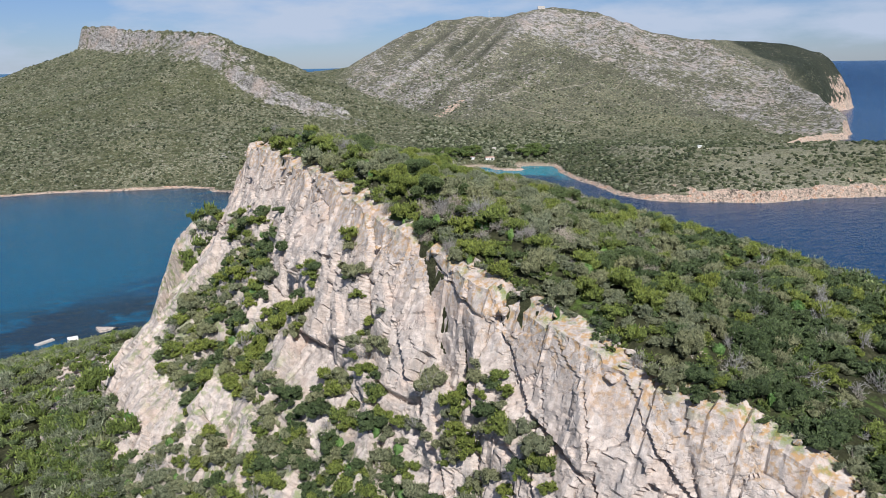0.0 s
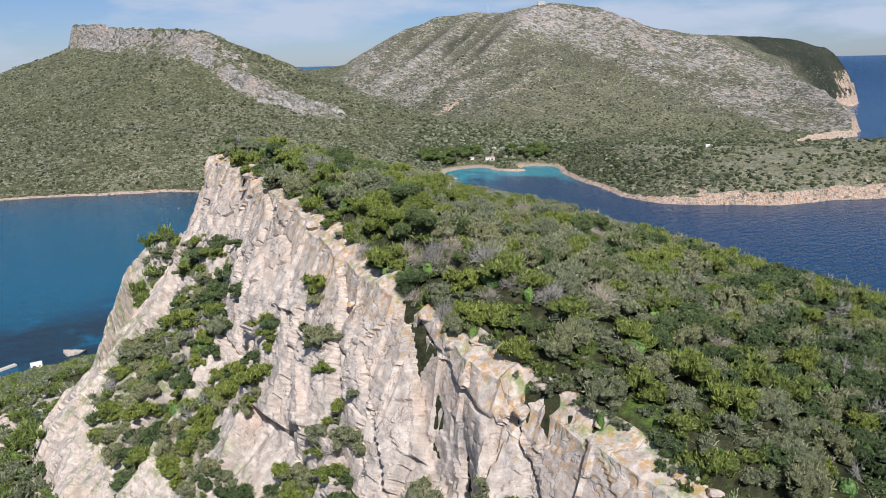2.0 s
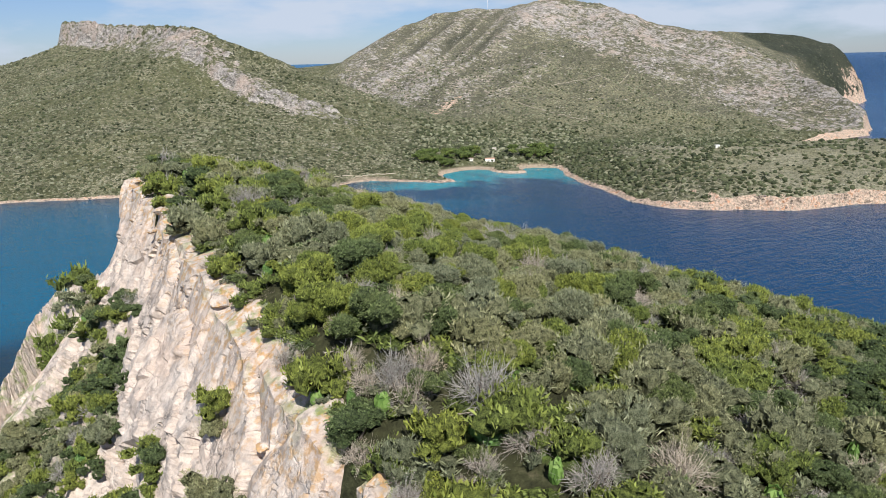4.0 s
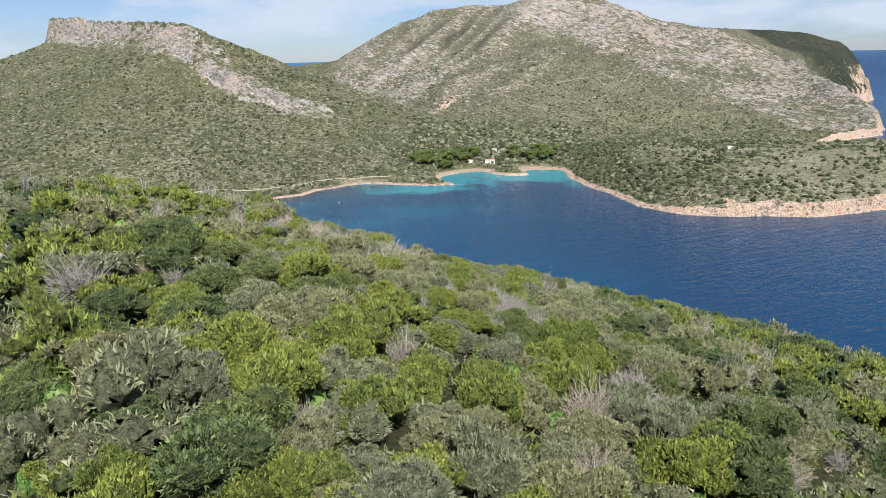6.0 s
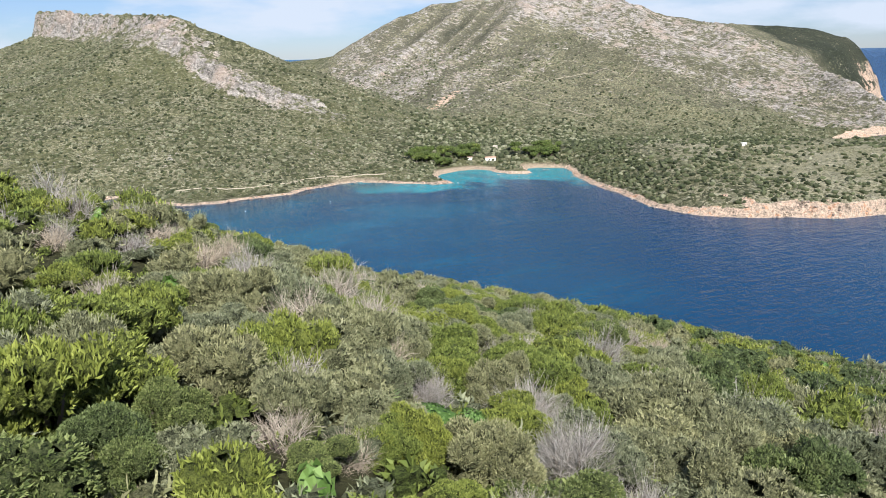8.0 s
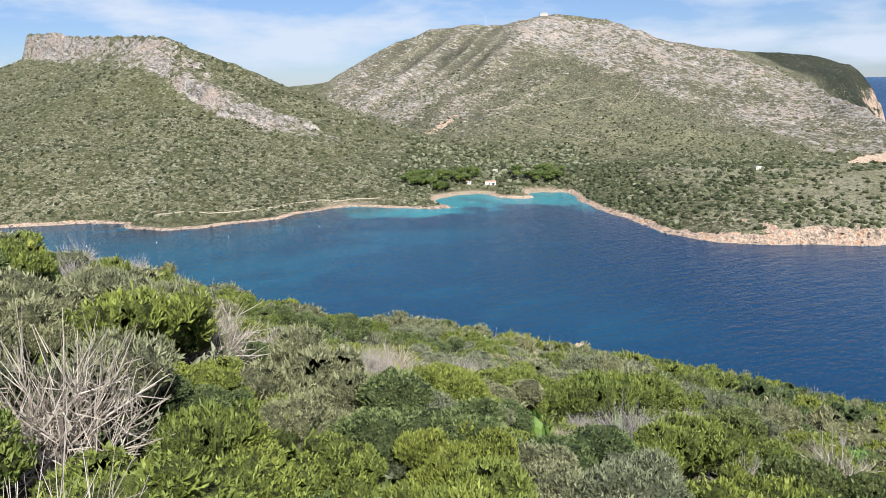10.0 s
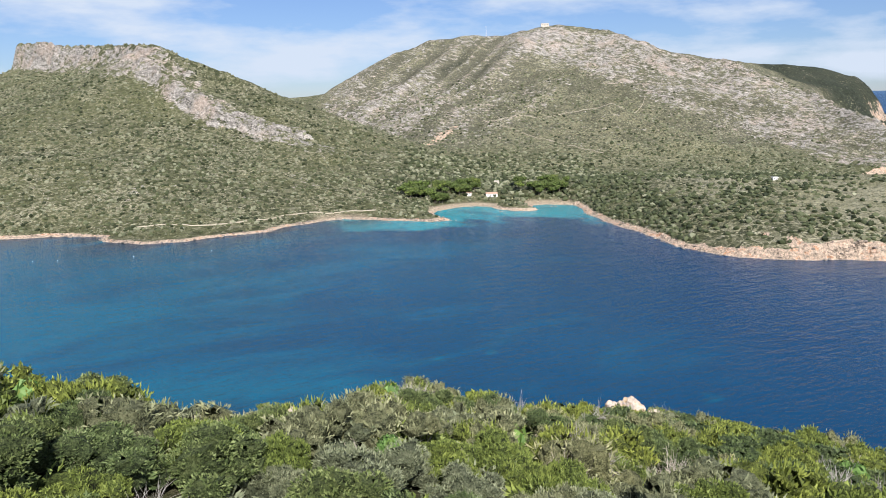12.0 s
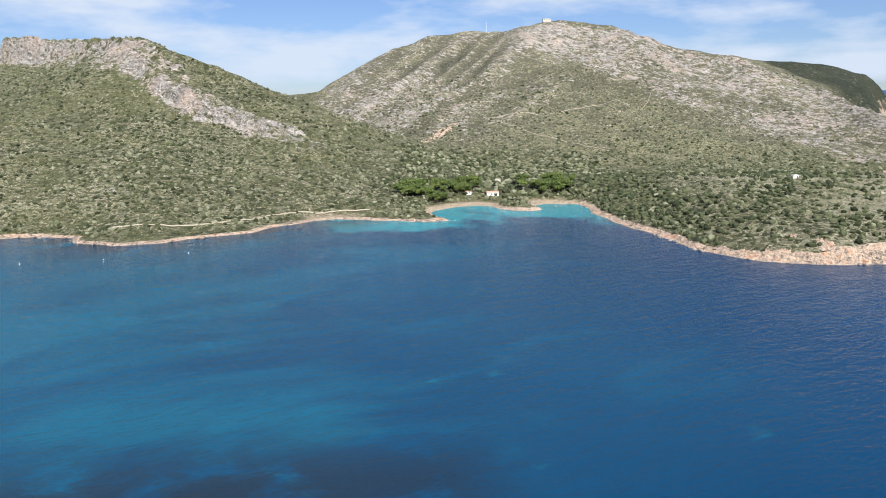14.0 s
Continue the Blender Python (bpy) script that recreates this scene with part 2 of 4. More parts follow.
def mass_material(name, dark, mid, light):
    """The dense inside of a crown: small leaves, with the shade in the gaps between them put into the colour."""
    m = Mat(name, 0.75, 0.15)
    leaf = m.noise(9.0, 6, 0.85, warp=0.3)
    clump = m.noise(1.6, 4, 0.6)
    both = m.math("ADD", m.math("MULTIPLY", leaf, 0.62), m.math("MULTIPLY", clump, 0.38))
    # the near-black and dark stops paint shade between the leaves
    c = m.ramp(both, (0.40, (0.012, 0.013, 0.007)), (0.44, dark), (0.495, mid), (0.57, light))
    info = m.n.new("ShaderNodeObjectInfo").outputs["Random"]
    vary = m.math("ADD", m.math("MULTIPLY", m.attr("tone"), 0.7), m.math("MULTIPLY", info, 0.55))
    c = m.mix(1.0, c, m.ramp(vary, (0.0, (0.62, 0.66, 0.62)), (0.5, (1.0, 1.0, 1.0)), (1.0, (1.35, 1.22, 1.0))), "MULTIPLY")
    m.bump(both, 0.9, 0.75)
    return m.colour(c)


def plain_material(name, a, b, scale, rough=0.8, bump=0.05):
    m = Mat(name, rough, 0.3)
    n = m.noise(scale, 5, 0.65)
    m.bump(n, 0.5, bump)
    return m.colour(m.ramp(n, (0.3, a), (0.7, b)))


ROCK, LAND, FLOOR, WATER = rock_material(), land_material(), ground_material(), water_material()
JUNIPER = leaf_material("juniper_leaf", (0.115, 0.145, 0.032), (0.19, 0.23, 0.052), (0.285, 0.33, 0.082))
MASTIC = leaf_material("mastic_leaf", (0.062, 0.09, 0.03), (0.13, 0.168, 0.06), (0.22, 0.265, 0.11))
OLIVE = leaf_material("olive_leaf", (0.145, 0.158, 0.085), (0.235, 0.25, 0.142), (0.345, 0.355, 0.22))
SPURGE = leaf_material("spurge_leaf", (0.07, 0.135, 0.028), (0.13, 0.225, 0.055), (0.20, 0.30, 0.095))
TWIG = leaf_material("dry_twig", (0.22, 0.19, 0.16), (0.38, 0.34, 0.30), (0.54, 0.50, 0.45), 0.85)
PINE = leaf_material("pine_needle", (0.07, 0.095, 0.03), (0.13, 0.165, 0.052), (0.20, 0.235, 0.08))
MAQUIS = leaf_material("maquis_leaf", (0.042, 0.05, 0.022), (0.095, 0.106, 0.048), (0.18, 0.188, 0.095))
HEATH = leaf_material("heath_leaf", (0.13, 0.13, 0.075), (0.26, 0.25, 0.15), (0.41, 0.39, 0.26))
# crown insides: leaf greens darkened, inner shade painted into their colour
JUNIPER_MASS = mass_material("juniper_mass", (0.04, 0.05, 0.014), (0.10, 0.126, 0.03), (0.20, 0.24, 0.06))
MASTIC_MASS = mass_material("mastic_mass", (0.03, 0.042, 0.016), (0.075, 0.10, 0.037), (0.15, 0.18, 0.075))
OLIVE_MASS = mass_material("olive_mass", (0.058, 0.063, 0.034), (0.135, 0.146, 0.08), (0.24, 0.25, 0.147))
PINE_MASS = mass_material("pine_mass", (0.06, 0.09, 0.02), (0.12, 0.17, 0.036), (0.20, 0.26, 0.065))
BARK = plain_material("bark", (0.09, 0.065, 0.05), (0.20, 0.165, 0.135), 3.0, 0.9)
PLASTER = plain_material("white_plaster", (0.66, 0.62, 0.55), (0.80, 0.77, 0.71), 0.8)
TILE = plain_material("terracotta", (0.36, 0.22, 0.15), (0.52, 0.34, 0.25), 1.2)
STONEWALL = plain_material("rubble_wall", (0.40, 0.34, 0.28), (0.62, 0.55, 0.47), 1.1)
DARK = plain_material("dark_opening", (0.02, 0.02, 0.022), (0.035, 0.035, 0.04), 1.0)
STEEL = plain_material("painted_steel", (0.55, 0.5, 0.48), (0.7, 0.66, 0.64), 0.6, 0.5)
SANDTRACK = plain_material("pale_track", (0.30, 0.25, 0.18), (0.44, 0.38, 0.29), 0.3, 0.95)
SHORE_ROCK = plain_material("shore_rock", (0.13, 0.105, 0.085), (0.42, 0.33, 0.26), 0.9, 0.85, 0.2)
BUOY = plain_material("buoy_plastic", (0.75, 0.73, 0.68), (0.86, 0.85, 0.82), 4.0, 0.4)

# ---- terrain functions ----
def hashed(ix, iy, seed):
    h = (ix.astype(np.int64) * 374761393 + iy.astype(np.int64) * 668265263 + seed * 974634777) & 0xFFFFFFFF
    h = ((h ^ (h >> 13)) * 1274126177) & 0xFFFFFFFF
    return ((h ^ (h >> 16)) & 0xFFFF) / 65535.0


def vnoise(x, y, seed=0):
    ix, iy = np.floor(x), np.floor(y)
    fx, fy = x - ix, y - iy
    fx, fy = fx * fx * (3 - 2 * fx), fy * fy * (3 - 2 * fy)
    a, b = hashed(ix, iy, seed), hashed(ix + 1, iy, seed)
    c, d = hashed(ix, iy + 1, seed), hashed(ix + 1, iy + 1, seed)
    return (a + (b - a) * fx) * (1 - fy) + (c + (d - c) * fx) * fy


def fbm(x, y, size, octaves=4, seed=0, gain=0.5):
    """Smooth noise about 0, in -1 .. 1."""
    out, amp, tot, f = 0.0, 1.0, 0.0, 1.0 / size
    for o in range(octaves):
        out, tot = out + amp * (vnoise(x * f, y * f, seed + 17 * o) * 2 - 1), tot + amp
        amp, f = amp * gain, f * 2.03
    return out / tot


def cellnoise(x, y, seed=0):
    """Jittered cells: a value for the cell, how far its edge is, and the lean of its face."""
    ix, iy = np.floor(x), np.floor(y)
    best, second, val, lean = np.full(x.shape, 9.0), np.full(x.shape, 9.0), np.zeros(x.shape), np.zeros(x.shape)
    for dx in (-1, 0, 1):
        for dy in (-1, 0, 1):
            cx, cy = ix + dx, iy + dy
            ex, ey = x - cx - hashed(cx, cy, seed), y - cy - hashed(cx, cy, seed + 5)
            d = np.hypot(ex, ey)
            v, nearer = hashed(cx, cy, seed + 9), d < best
            lean = np.where(nearer, ex * (hashed(cx, cy, seed + 21) - 0.5) + ey * (hashed(cx, cy, seed + 33) - 0.5), lean)
            second = np.where(nearer, best, np.minimum(second, d))
            best, val = np.where(nearer, d, best), np.where(nearer, v, val)
    return val, second - best, lean


def smooth(a, b, x):
    t = np.clip((x - a) / (b - a), 0, 1)
    return t * t * (3 - 2 * t)


def segments(x, y, pts):
    """For each stretch of a line: the distance, the way along it, and the side (+ is left)."""
    for p, q in zip(pts, pts[1:]):
        dx, dy = q[0] - p[0], q[1] - p[1]
        t = np.clip(((x - p[0]) * dx + (y - p[1]) * dy) / (dx * dx + dy * dy), 0, 1)
        ex, ey = x - p[0] - t * dx, y - p[1] - t * dy
        yield np.hypot(ex, ey), t, np.sign(dx * ey - dy * ex), p, q


def ridge(x, y, pts, slope, bend, cliff=()):
    """The land that falls away from a crest line; cliff: the drop just below it, point by point."""
    h = np.full(x.shape, -50.0)
    for k, (d, t, _, p, q) in enumerate(segments(x, y, pts)):
        z = p[2] + (q[2] - p[2]) * t - slope * d / (1 + d / bend)
        if cliff:
            z = z - (cliff[k] + (cliff[k + 1] - cliff[k]) * t) * smooth(2, 30, d)
        h = np.maximum(h, z)
    return h


def softmax(*hs, k=0.2):
    top = np.maximum.reduce(hs)
    return top + np.log(sum(np.exp(k * (h - top)) for h in hs)) / k


def inside(x, y, poly):
    hit = np.zeros(x.shape, bool)
    for (ax, ay), (bx, by) in zip(poly, poly[1:] + poly[:1]):
        if ay != by:
            hit ^= ((ay > y) != (by > y)) & (x < (bx - ax) * (y - ay) / (by - ay) + ax)
    return hit


def shore_distance(x, y, poly):
    """Metres inland of a coast (negative out at sea)."""
    d = np.full(x.shape, 1e9)
    for e, *_ in segments(x, y, poly + poly[:1]):
        d = np.minimum(d, e)
    return np.where(inside(x, y, poly), d, -d)


CAPE_COAST = [(1480, 3150), (1430, 2900), (1353, 2731), (1275, 2600), (1200, 2535), (1050, 2420), (930, 2200), (905, 1950), (880, 1780),
              (815, 1665), (694, 1575), (560, 1500), (600, 1420), (800, 1380), (1100, 1300), (1300, 1120), (1150, 980), (900, 955), (700, 968)]
EAST_COAST = [(531, 970), (441, 957), (361, 930), (321, 941), (271, 941), (233, 953), (215, 976), (199, 998), (190, 1032), (178, 1085), (162, 1136),
              (150, 1190), (148, 1240), (143, 1285), (112, 1293), (92, 1288), (86, 1268), (92, 1246), (80, 1236), (64, 1236), (44, 1252), (34, 1276)]
WEST_COAST = [(18, 1284), (-8, 1272), (-30, 1246), (-36, 1222), (-24, 1194), (-11, 1171), (-33, 1162), (-70, 1172), (-107, 1182), (-139, 1188),
              (-167, 1170), (-195, 1139), (-204, 1106), (-242, 1086), (-274, 1055), (-315, 1041), (-362, 1060), (-372, 1085), (-421, 1094),
              (-500, 1073), (-590, 1060), (-648, 1036), (-750, 1015), (-1000, 1000), (-1500, 1150), (-2000, 1700), (-2100, 2700), (-1200, 3400), (400, 3650), (1300, 3500)]
COAST = CAPE_COAST + EAST_COAST + WEST_COAST
MESA_CREST = [(-1112, 2240, 291), (-985, 2155, 288), (-860, 2060, 268), (-790, 2010, 264), (-705, 1930, 258), (-604, 1800, 251), (-560, 1770, 244), (-505, 1740, 220), (-405, 1720, 184),
              (-330, 1700, 150), (-230, 1690, 111), (-152, 1650, 73), (-75, 1560, 42)]
MESA_CLIFF = (54, 46, 36, 30, 26, 18, 12, 6, 2, 0, 0, 0, 0)
SPINE = [(-640, 1790, 226), (-552, 1700, 216), (-434, 1562, 162), (-360, 1503, 130), (-269, 1484, 106), (-190, 1520, 76)]
SPINE_CLIFF = (22, 26, 26, 20, 12, 4)
MAIN_CREST = [(-338, 2500, 158), (-318, 2500, 188), (-262, 2530, 226), (-176, 2560, 274), (-80, 2600, 308), (20, 2600, 323), (123, 2600, 317), (242, 2544, 343), (330, 2530, 335),
              (419, 2500, 323), (481, 2450, 286), (565, 2430, 258), (643, 2400, 244), (708, 2330, 224), (776, 2280, 186), (830, 2200, 146),
              (853, 2060, 110), (856, 1930, 89), (846, 1800, 56), (812, 1700, 22)]
SPUR_MID = [(242, 2544, 335), (225, 2320, 196), (295, 2080, 142), (327, 1919, 114), (410, 1790, 72), (480, 1700, 44)]
SPUR_WEST = [(-6, 2520, 268), (-20, 2280, 160), (-45, 1960, 76), (-62, 1850, 52), (-60, 1720, 22)]
SPUR_FAR = [(-285, 2480, 185), (-325, 2330, 112), (-320, 2190, 78)]
COL = [(-900, 3000, 100), (-604, 2900, 128), (-481, 2800, 118), (-395, 2600, 116)]
CAPE_CREST = [(708, 2480, 232), (917, 2760, 241), (1012, 2750, 231), (1130, 2750, 215), (1209, 2750, 192), (1270, 2750, 155), (1308, 2748, 112)]
FORELAND = [(171, 1330, 13), (222, 1290, 29), (297, 1250, 37), (365, 1203, 41), (442, 1195, 40), (512, 1180, 38), (636, 1180, 44), (800, 1150, 40), (1000, 1090, 20)]


LIMESTONE = [(143, 2494), (268, 2530), (408, 2500), (578, 2440), (732, 2330), (880, 2200), (930, 2000), (900, 1780), (810, 1650), (694, 1570), (635, 1694), (613, 1894),
             (518, 1998), (434, 2110), (369, 2206), (285, 2334), (188, 2394)]
CONE = [(-15, 1678), (141, 2002), (250, 2082), (326, 2154), (403, 2086), (467, 1990), (556, 1802), (650, 1662), (437, 1554), (301, 1550), (164, 1530), (55, 1482), (4, 1554)]
CRAG = [(-1115, 2222), (-1100, 2255), (-885, 2100), (-601, 1815), (-541, 1760), (-479, 1682), (-386, 1598), (-294, 1522), (-232, 1494), (-168, 1462), (-201, 1410),
        (-253, 1424), (-317, 1450), (-404, 1500), (-505, 1600), (-590, 1640), (-859, 1990)]


def zone(x, y, poly, soft=28):
    """1 within a stretch of land, fading over an uneven edge."""
    return smooth(-soft, soft, shore_distance(x, y, poly) + 26 * fbm(x, y, 70, 4, 86))


def beach(x, y):
    """1 on the bay's two beaches and the strand by the west shore."""
    bay = smooth(1215, 1240, y) * smooth(-46, -34, x) * (1 - smooth(138, 148, x)) * (1 - smooth(1300, 1330, y))
    bay = bay * (1 - smooth(38, 46, x) * (1 - smooth(94, 100, x)) * (1 - smooth(1276, 1290, y)))
    strand = smooth(-178, -160, x) * (1 - smooth(-120, -100, x)) * (1 - smooth(1200, 1215, y)) * 0.6
    return np.clip(bay + strand, 0, 1)


def ribs(x, y):
    """Large and small ribs of rock that run down the mountain's west flank."""
    across, along = 0.873 * x - 0.489 * y, 0.489 * x + 0.873 * y
    large = 1 - np.abs(2 * vnoise(across / 120 + 0.5 * fbm(x, y, 200, 3, 75), along / 700, 74) - 1)
    return large, 1 - np.abs(2 * vnoise(across / 48 + 0.4 * fbm(x, y, 90, 3, 77), along / 300, 76) - 1)


def mainland(x, y):
    """Height of the land over the sea, and how far inland it is."""
    dc = shore_distance(x, y, COAST) + 6 * fbm(x, y, 45, 3, 3)
    wob = 22 * fbm(x, y, 160, 4, 31)
    wx, wy = x + wob, y + 22 * fbm(x, y, 160, 4, 57)
    h = softmax(ridge(wx, wy, MESA_CREST, 0.43, 6000, MESA_CLIFF), ridge(wx, wy, SPINE, 0.36, 2200, SPINE_CLIFF),
                ridge(wx, wy, MAIN_CREST, 0.54, 2600), ridge(wx, wy, SPUR_MID, 0.38, 1200), ridge(wx, wy, SPUR_WEST, 0.56, 1800),
                ridge(wx, wy, SPUR_FAR, 0.7, 1500), ridge(wx, wy, COL, 0.3, 1500), ridge(wx, wy, CAPE_CREST, 0.40, 2000),
                ridge(wx, wy, FORELAND, 0.10, 900), 2.5 + 0.012 * (y - 1290))
    rough = 1 - np.abs(fbm(x, y, 150, 5, 71, 0.55)) * 2
    h = h + (7 * fbm(x, y, 210, 4, 11) + 5 * rough - 5) * smooth(15, 60, h) + 1.4 * fbm(x, y, 22, 3, 13)
    rib, rib2 = ribs(x, y)
    h = h + (26 * (rib - 0.75) + 11 * (rib2 - 0.65)) * smooth(45, 130, h) * smooth(1600, 1850, y) * (1 - smooth(330, 480, x)) * (1 - 0.8 * smooth(2430, 2560, y)) * smooth(-380, -250, x)
    h = h - 34 * np.exp(-(((x + 455) / 80) ** 2) - ((y - 2610) / 130) ** 2)
    # crags: broken steps in the bare limestone
    lime, crag = zone(x, y, LIMESTONE), zone(x, y, CRAG)
    step = np.abs(fbm(0.9 * x - 0.3 * y + 1.3 * h, y * 0.5 + 0.6 * x, 60, 4, 81, 0.6))
    h = h + (7 * (0.5 - 2 * step) + 3.5 * fbm(x, y, 18, 2, 83)) * lime + (9 * (0.5 - 2 * np.abs(fbm(x, y, 55, 4, 82, 0.6))) + 5 * fbm(x, y, 20, 3, 84)) * crag
    b = beach(x, y)
    steep = smooth(620, 760, x) * smooth(1480, 1560, y)
    bluff = (2.2 + 14 * smooth(205, 300, x) * (1 - smooth(1250, 1350, y)) + 22 * steep) * (1 - b) * (1 + 0.55 * fbm(x, y, 38, 3, 5) + 0.45 * fbm(x, y, 13, 2, 6))
    rise = (0.30 + 1.2 * steep) * (1 - b) + 0.07 * b
    cap = bluff * smooth(0, 5 + 12 * steep, dc) + 0.4 + rise * np.maximum(dc, 0) + 0.0022 * (1 - b) * np.maximum(dc, 0) ** 2
    land = -np.log(np.exp(-0.12 * np.minimum(h, 500)) + np.exp(-0.12 * cap)) / 0.12
    land = np.where(cap < 30, np.maximum(land, np.minimum(cap, 1.5)), land)
    return np.where(dc > 0, land, np.maximum(-6.0, 0.25 * dc)), dc


CREST = [(92, 62, 88), (70, 88, 106), (46, 114, 118), (25, 131, 123), (-12, 174, 134.5), (-31, 203, 141), (-48, 233, 143), (-77, 281, 146), (-96, 325, 122),
         (-125, 380, 80), (-165, 440, 25)]


def canopy(x, y):
    """The even rise of the island's scrub slope."""
    u, v = x / 100, (y - 250) / 100
    return 139.45 - 25.96 * u - 11.84 * v - 2.4 * u * u + 0.68 * u * v - 9.91 * v * v + 1.35 * v**3 + 2.0 * np.exp(-(((x - 44) / 26) ** 2) - ((y - 440) / 38) ** 2) + 0.7 + 2.2 * np.exp(-(((x + 50) / 30) ** 2) - ((y - 312) / 35) ** 2) + 4.5 * smooth(20, 95, x) * smooth(330, 410, y)


def scrub_depth(y):
    """How far the ground lies below the tops of the scrub."""
    return 2.6 + 1.3 * smooth(250, 300, y)


def drop(n):
    """How far the cliff side lies below its crest, n metres out from it."""
    return 2.5 * np.minimum(n, 14) + 1.05 * np.clip(n - 14, 0, 38) + 1.5 * np.clip(n - 52, 0, 26) + 0.47 * np.maximum(n - 78, 0)


SHOULDER = [(-80, 284, 126), (-112, 297, 110), (-109, 264, 91), (-92, 222, 71)]


def shoulder(x, y):
    return ridge(x, y, SHOULDER, 2.5, 1e6)


def apron(x, y):
    """The wooded slope below the cliff, down to the west shore."""
    return 69 - 0.315 * np.minimum.reduce([d for d, *_ in segments(x, y, SHOULDER)]) + 1.5 * fbm(x, y, 40, 3, 45)


def crest_at(x, y):
    """Distance out from the crest (+ on the cliff side), its height, and the way along it."""
    best, side, z, s, run = np.full(x.shape, 1e9), np.ones(x.shape), np.zeros(x.shape), np.zeros(x.shape), 0.0
    for d, t, sg, p, q in segments(x, y, CREST):
        near, long = d < best, math.hypot(q[0] - p[0], q[1] - p[1])
        best, side = np.where(near, d, best), np.where(near, sg, side)
        z, s = np.where(near, p[2] + (q[2] - p[2]) * t, z), np.where(near, run + long * t, s)
        run += long
    return best * side, z, s


def island(x, y):
    n, z, s = crest_at(x, y)
    back = np.minimum(canopy(x, y) - scrub_depth(y), z + 0.5 * np.maximum(-n, 0) + 0.3)
    brow = np.where(x < 0, 420 - 4 * np.clip(-26 - x, 0, 27) - 15 * smooth(-8, 0, x), 405 + 1.6 * np.minimum(x, 40))
    back = back - 8.5 * smooth(360, 394, y) * (1 - smooth(-20, -7, x))
    back = back - 1.0 * np.maximum(y - brow + 2 * fbm(x, y, 25, 3, 41), 0)
    back = back - 3.4 * np.exp(-(((x + 13) / 17) ** 2) - ((y - 347) / 17) ** 2) + 2.3 * np.exp(-(((x + 40) / 13) ** 2) - ((y - 302) / 13) ** 2)
    front = np.maximum(z - drop(np.maximum(n, 0)), shoulder(x, y))
    h = np.maximum(np.where(n > 0, front, back), apron(x, y)) + 0.7 * fbm(x, y, 14, 3, 43) * smooth(2, 8, np.abs(n))
    return np.maximum(h, -6.0), n, s


# ---- mesh helpers ----
def mesh_of(name, verts, faces, material, smoothed=True, second=None, inner=None, **attrs):
    """A mesh from arrays; faces is an array of triangles or of quads. inner: which faces take the second material."""
    me = bpy.data.meshes.new(name)
    verts, faces = np.asarray(verts, np.float32), np.asarray(faces, np.int32)
    me.vertices.add(len(verts))
    me.vertices.foreach_set("co", verts.ravel())
    me.loops.add(faces.size)
    me.loops.foreach_set("vertex_index", faces.ravel())
    me.polygons.add(len(faces))
    me.polygons.foreach_set("loop_start", np.arange(0, faces.size, faces.shape[1], dtype=np.int32))
    me.polygons.foreach_set("use_smooth", np.full(len(faces), smoothed))
    for key, values in attrs.items():
        me.attributes.new(key, "FLOAT", "POINT").data.foreach_set("value", np.asarray(values, np.float32).ravel())
    me.update(calc_edges=True)
    me.materials.append(material)
    if second:
        me.materials.append(second)
        me.polygons.foreach_set("material_index", np.asarray(inner, np.int32))
    return me


def as_triangles(quads):
    return np.concatenate([quads[:, :3], quads[:, [0, 2, 3]]])


def grid_faces(rows, cols):
    i = (np.arange(rows - 1)[:, None] * cols + np.arange(cols - 1)).ravel()
    return np.stack([i, i + 1, i + cols + 1, i + cols], 1)


def part(name, bm, material, parent, label=""):
    me = bpy.data.meshes.new(name)
    bm.to_mesh(me)
    bm.free()
    me.materials.append(material)
    ob = new(name, me)
    ob.parent = parent
    return tagged(ob, label)


# ---- sea, mainland, island ----
from mathutils.bvhtree import BVHTree


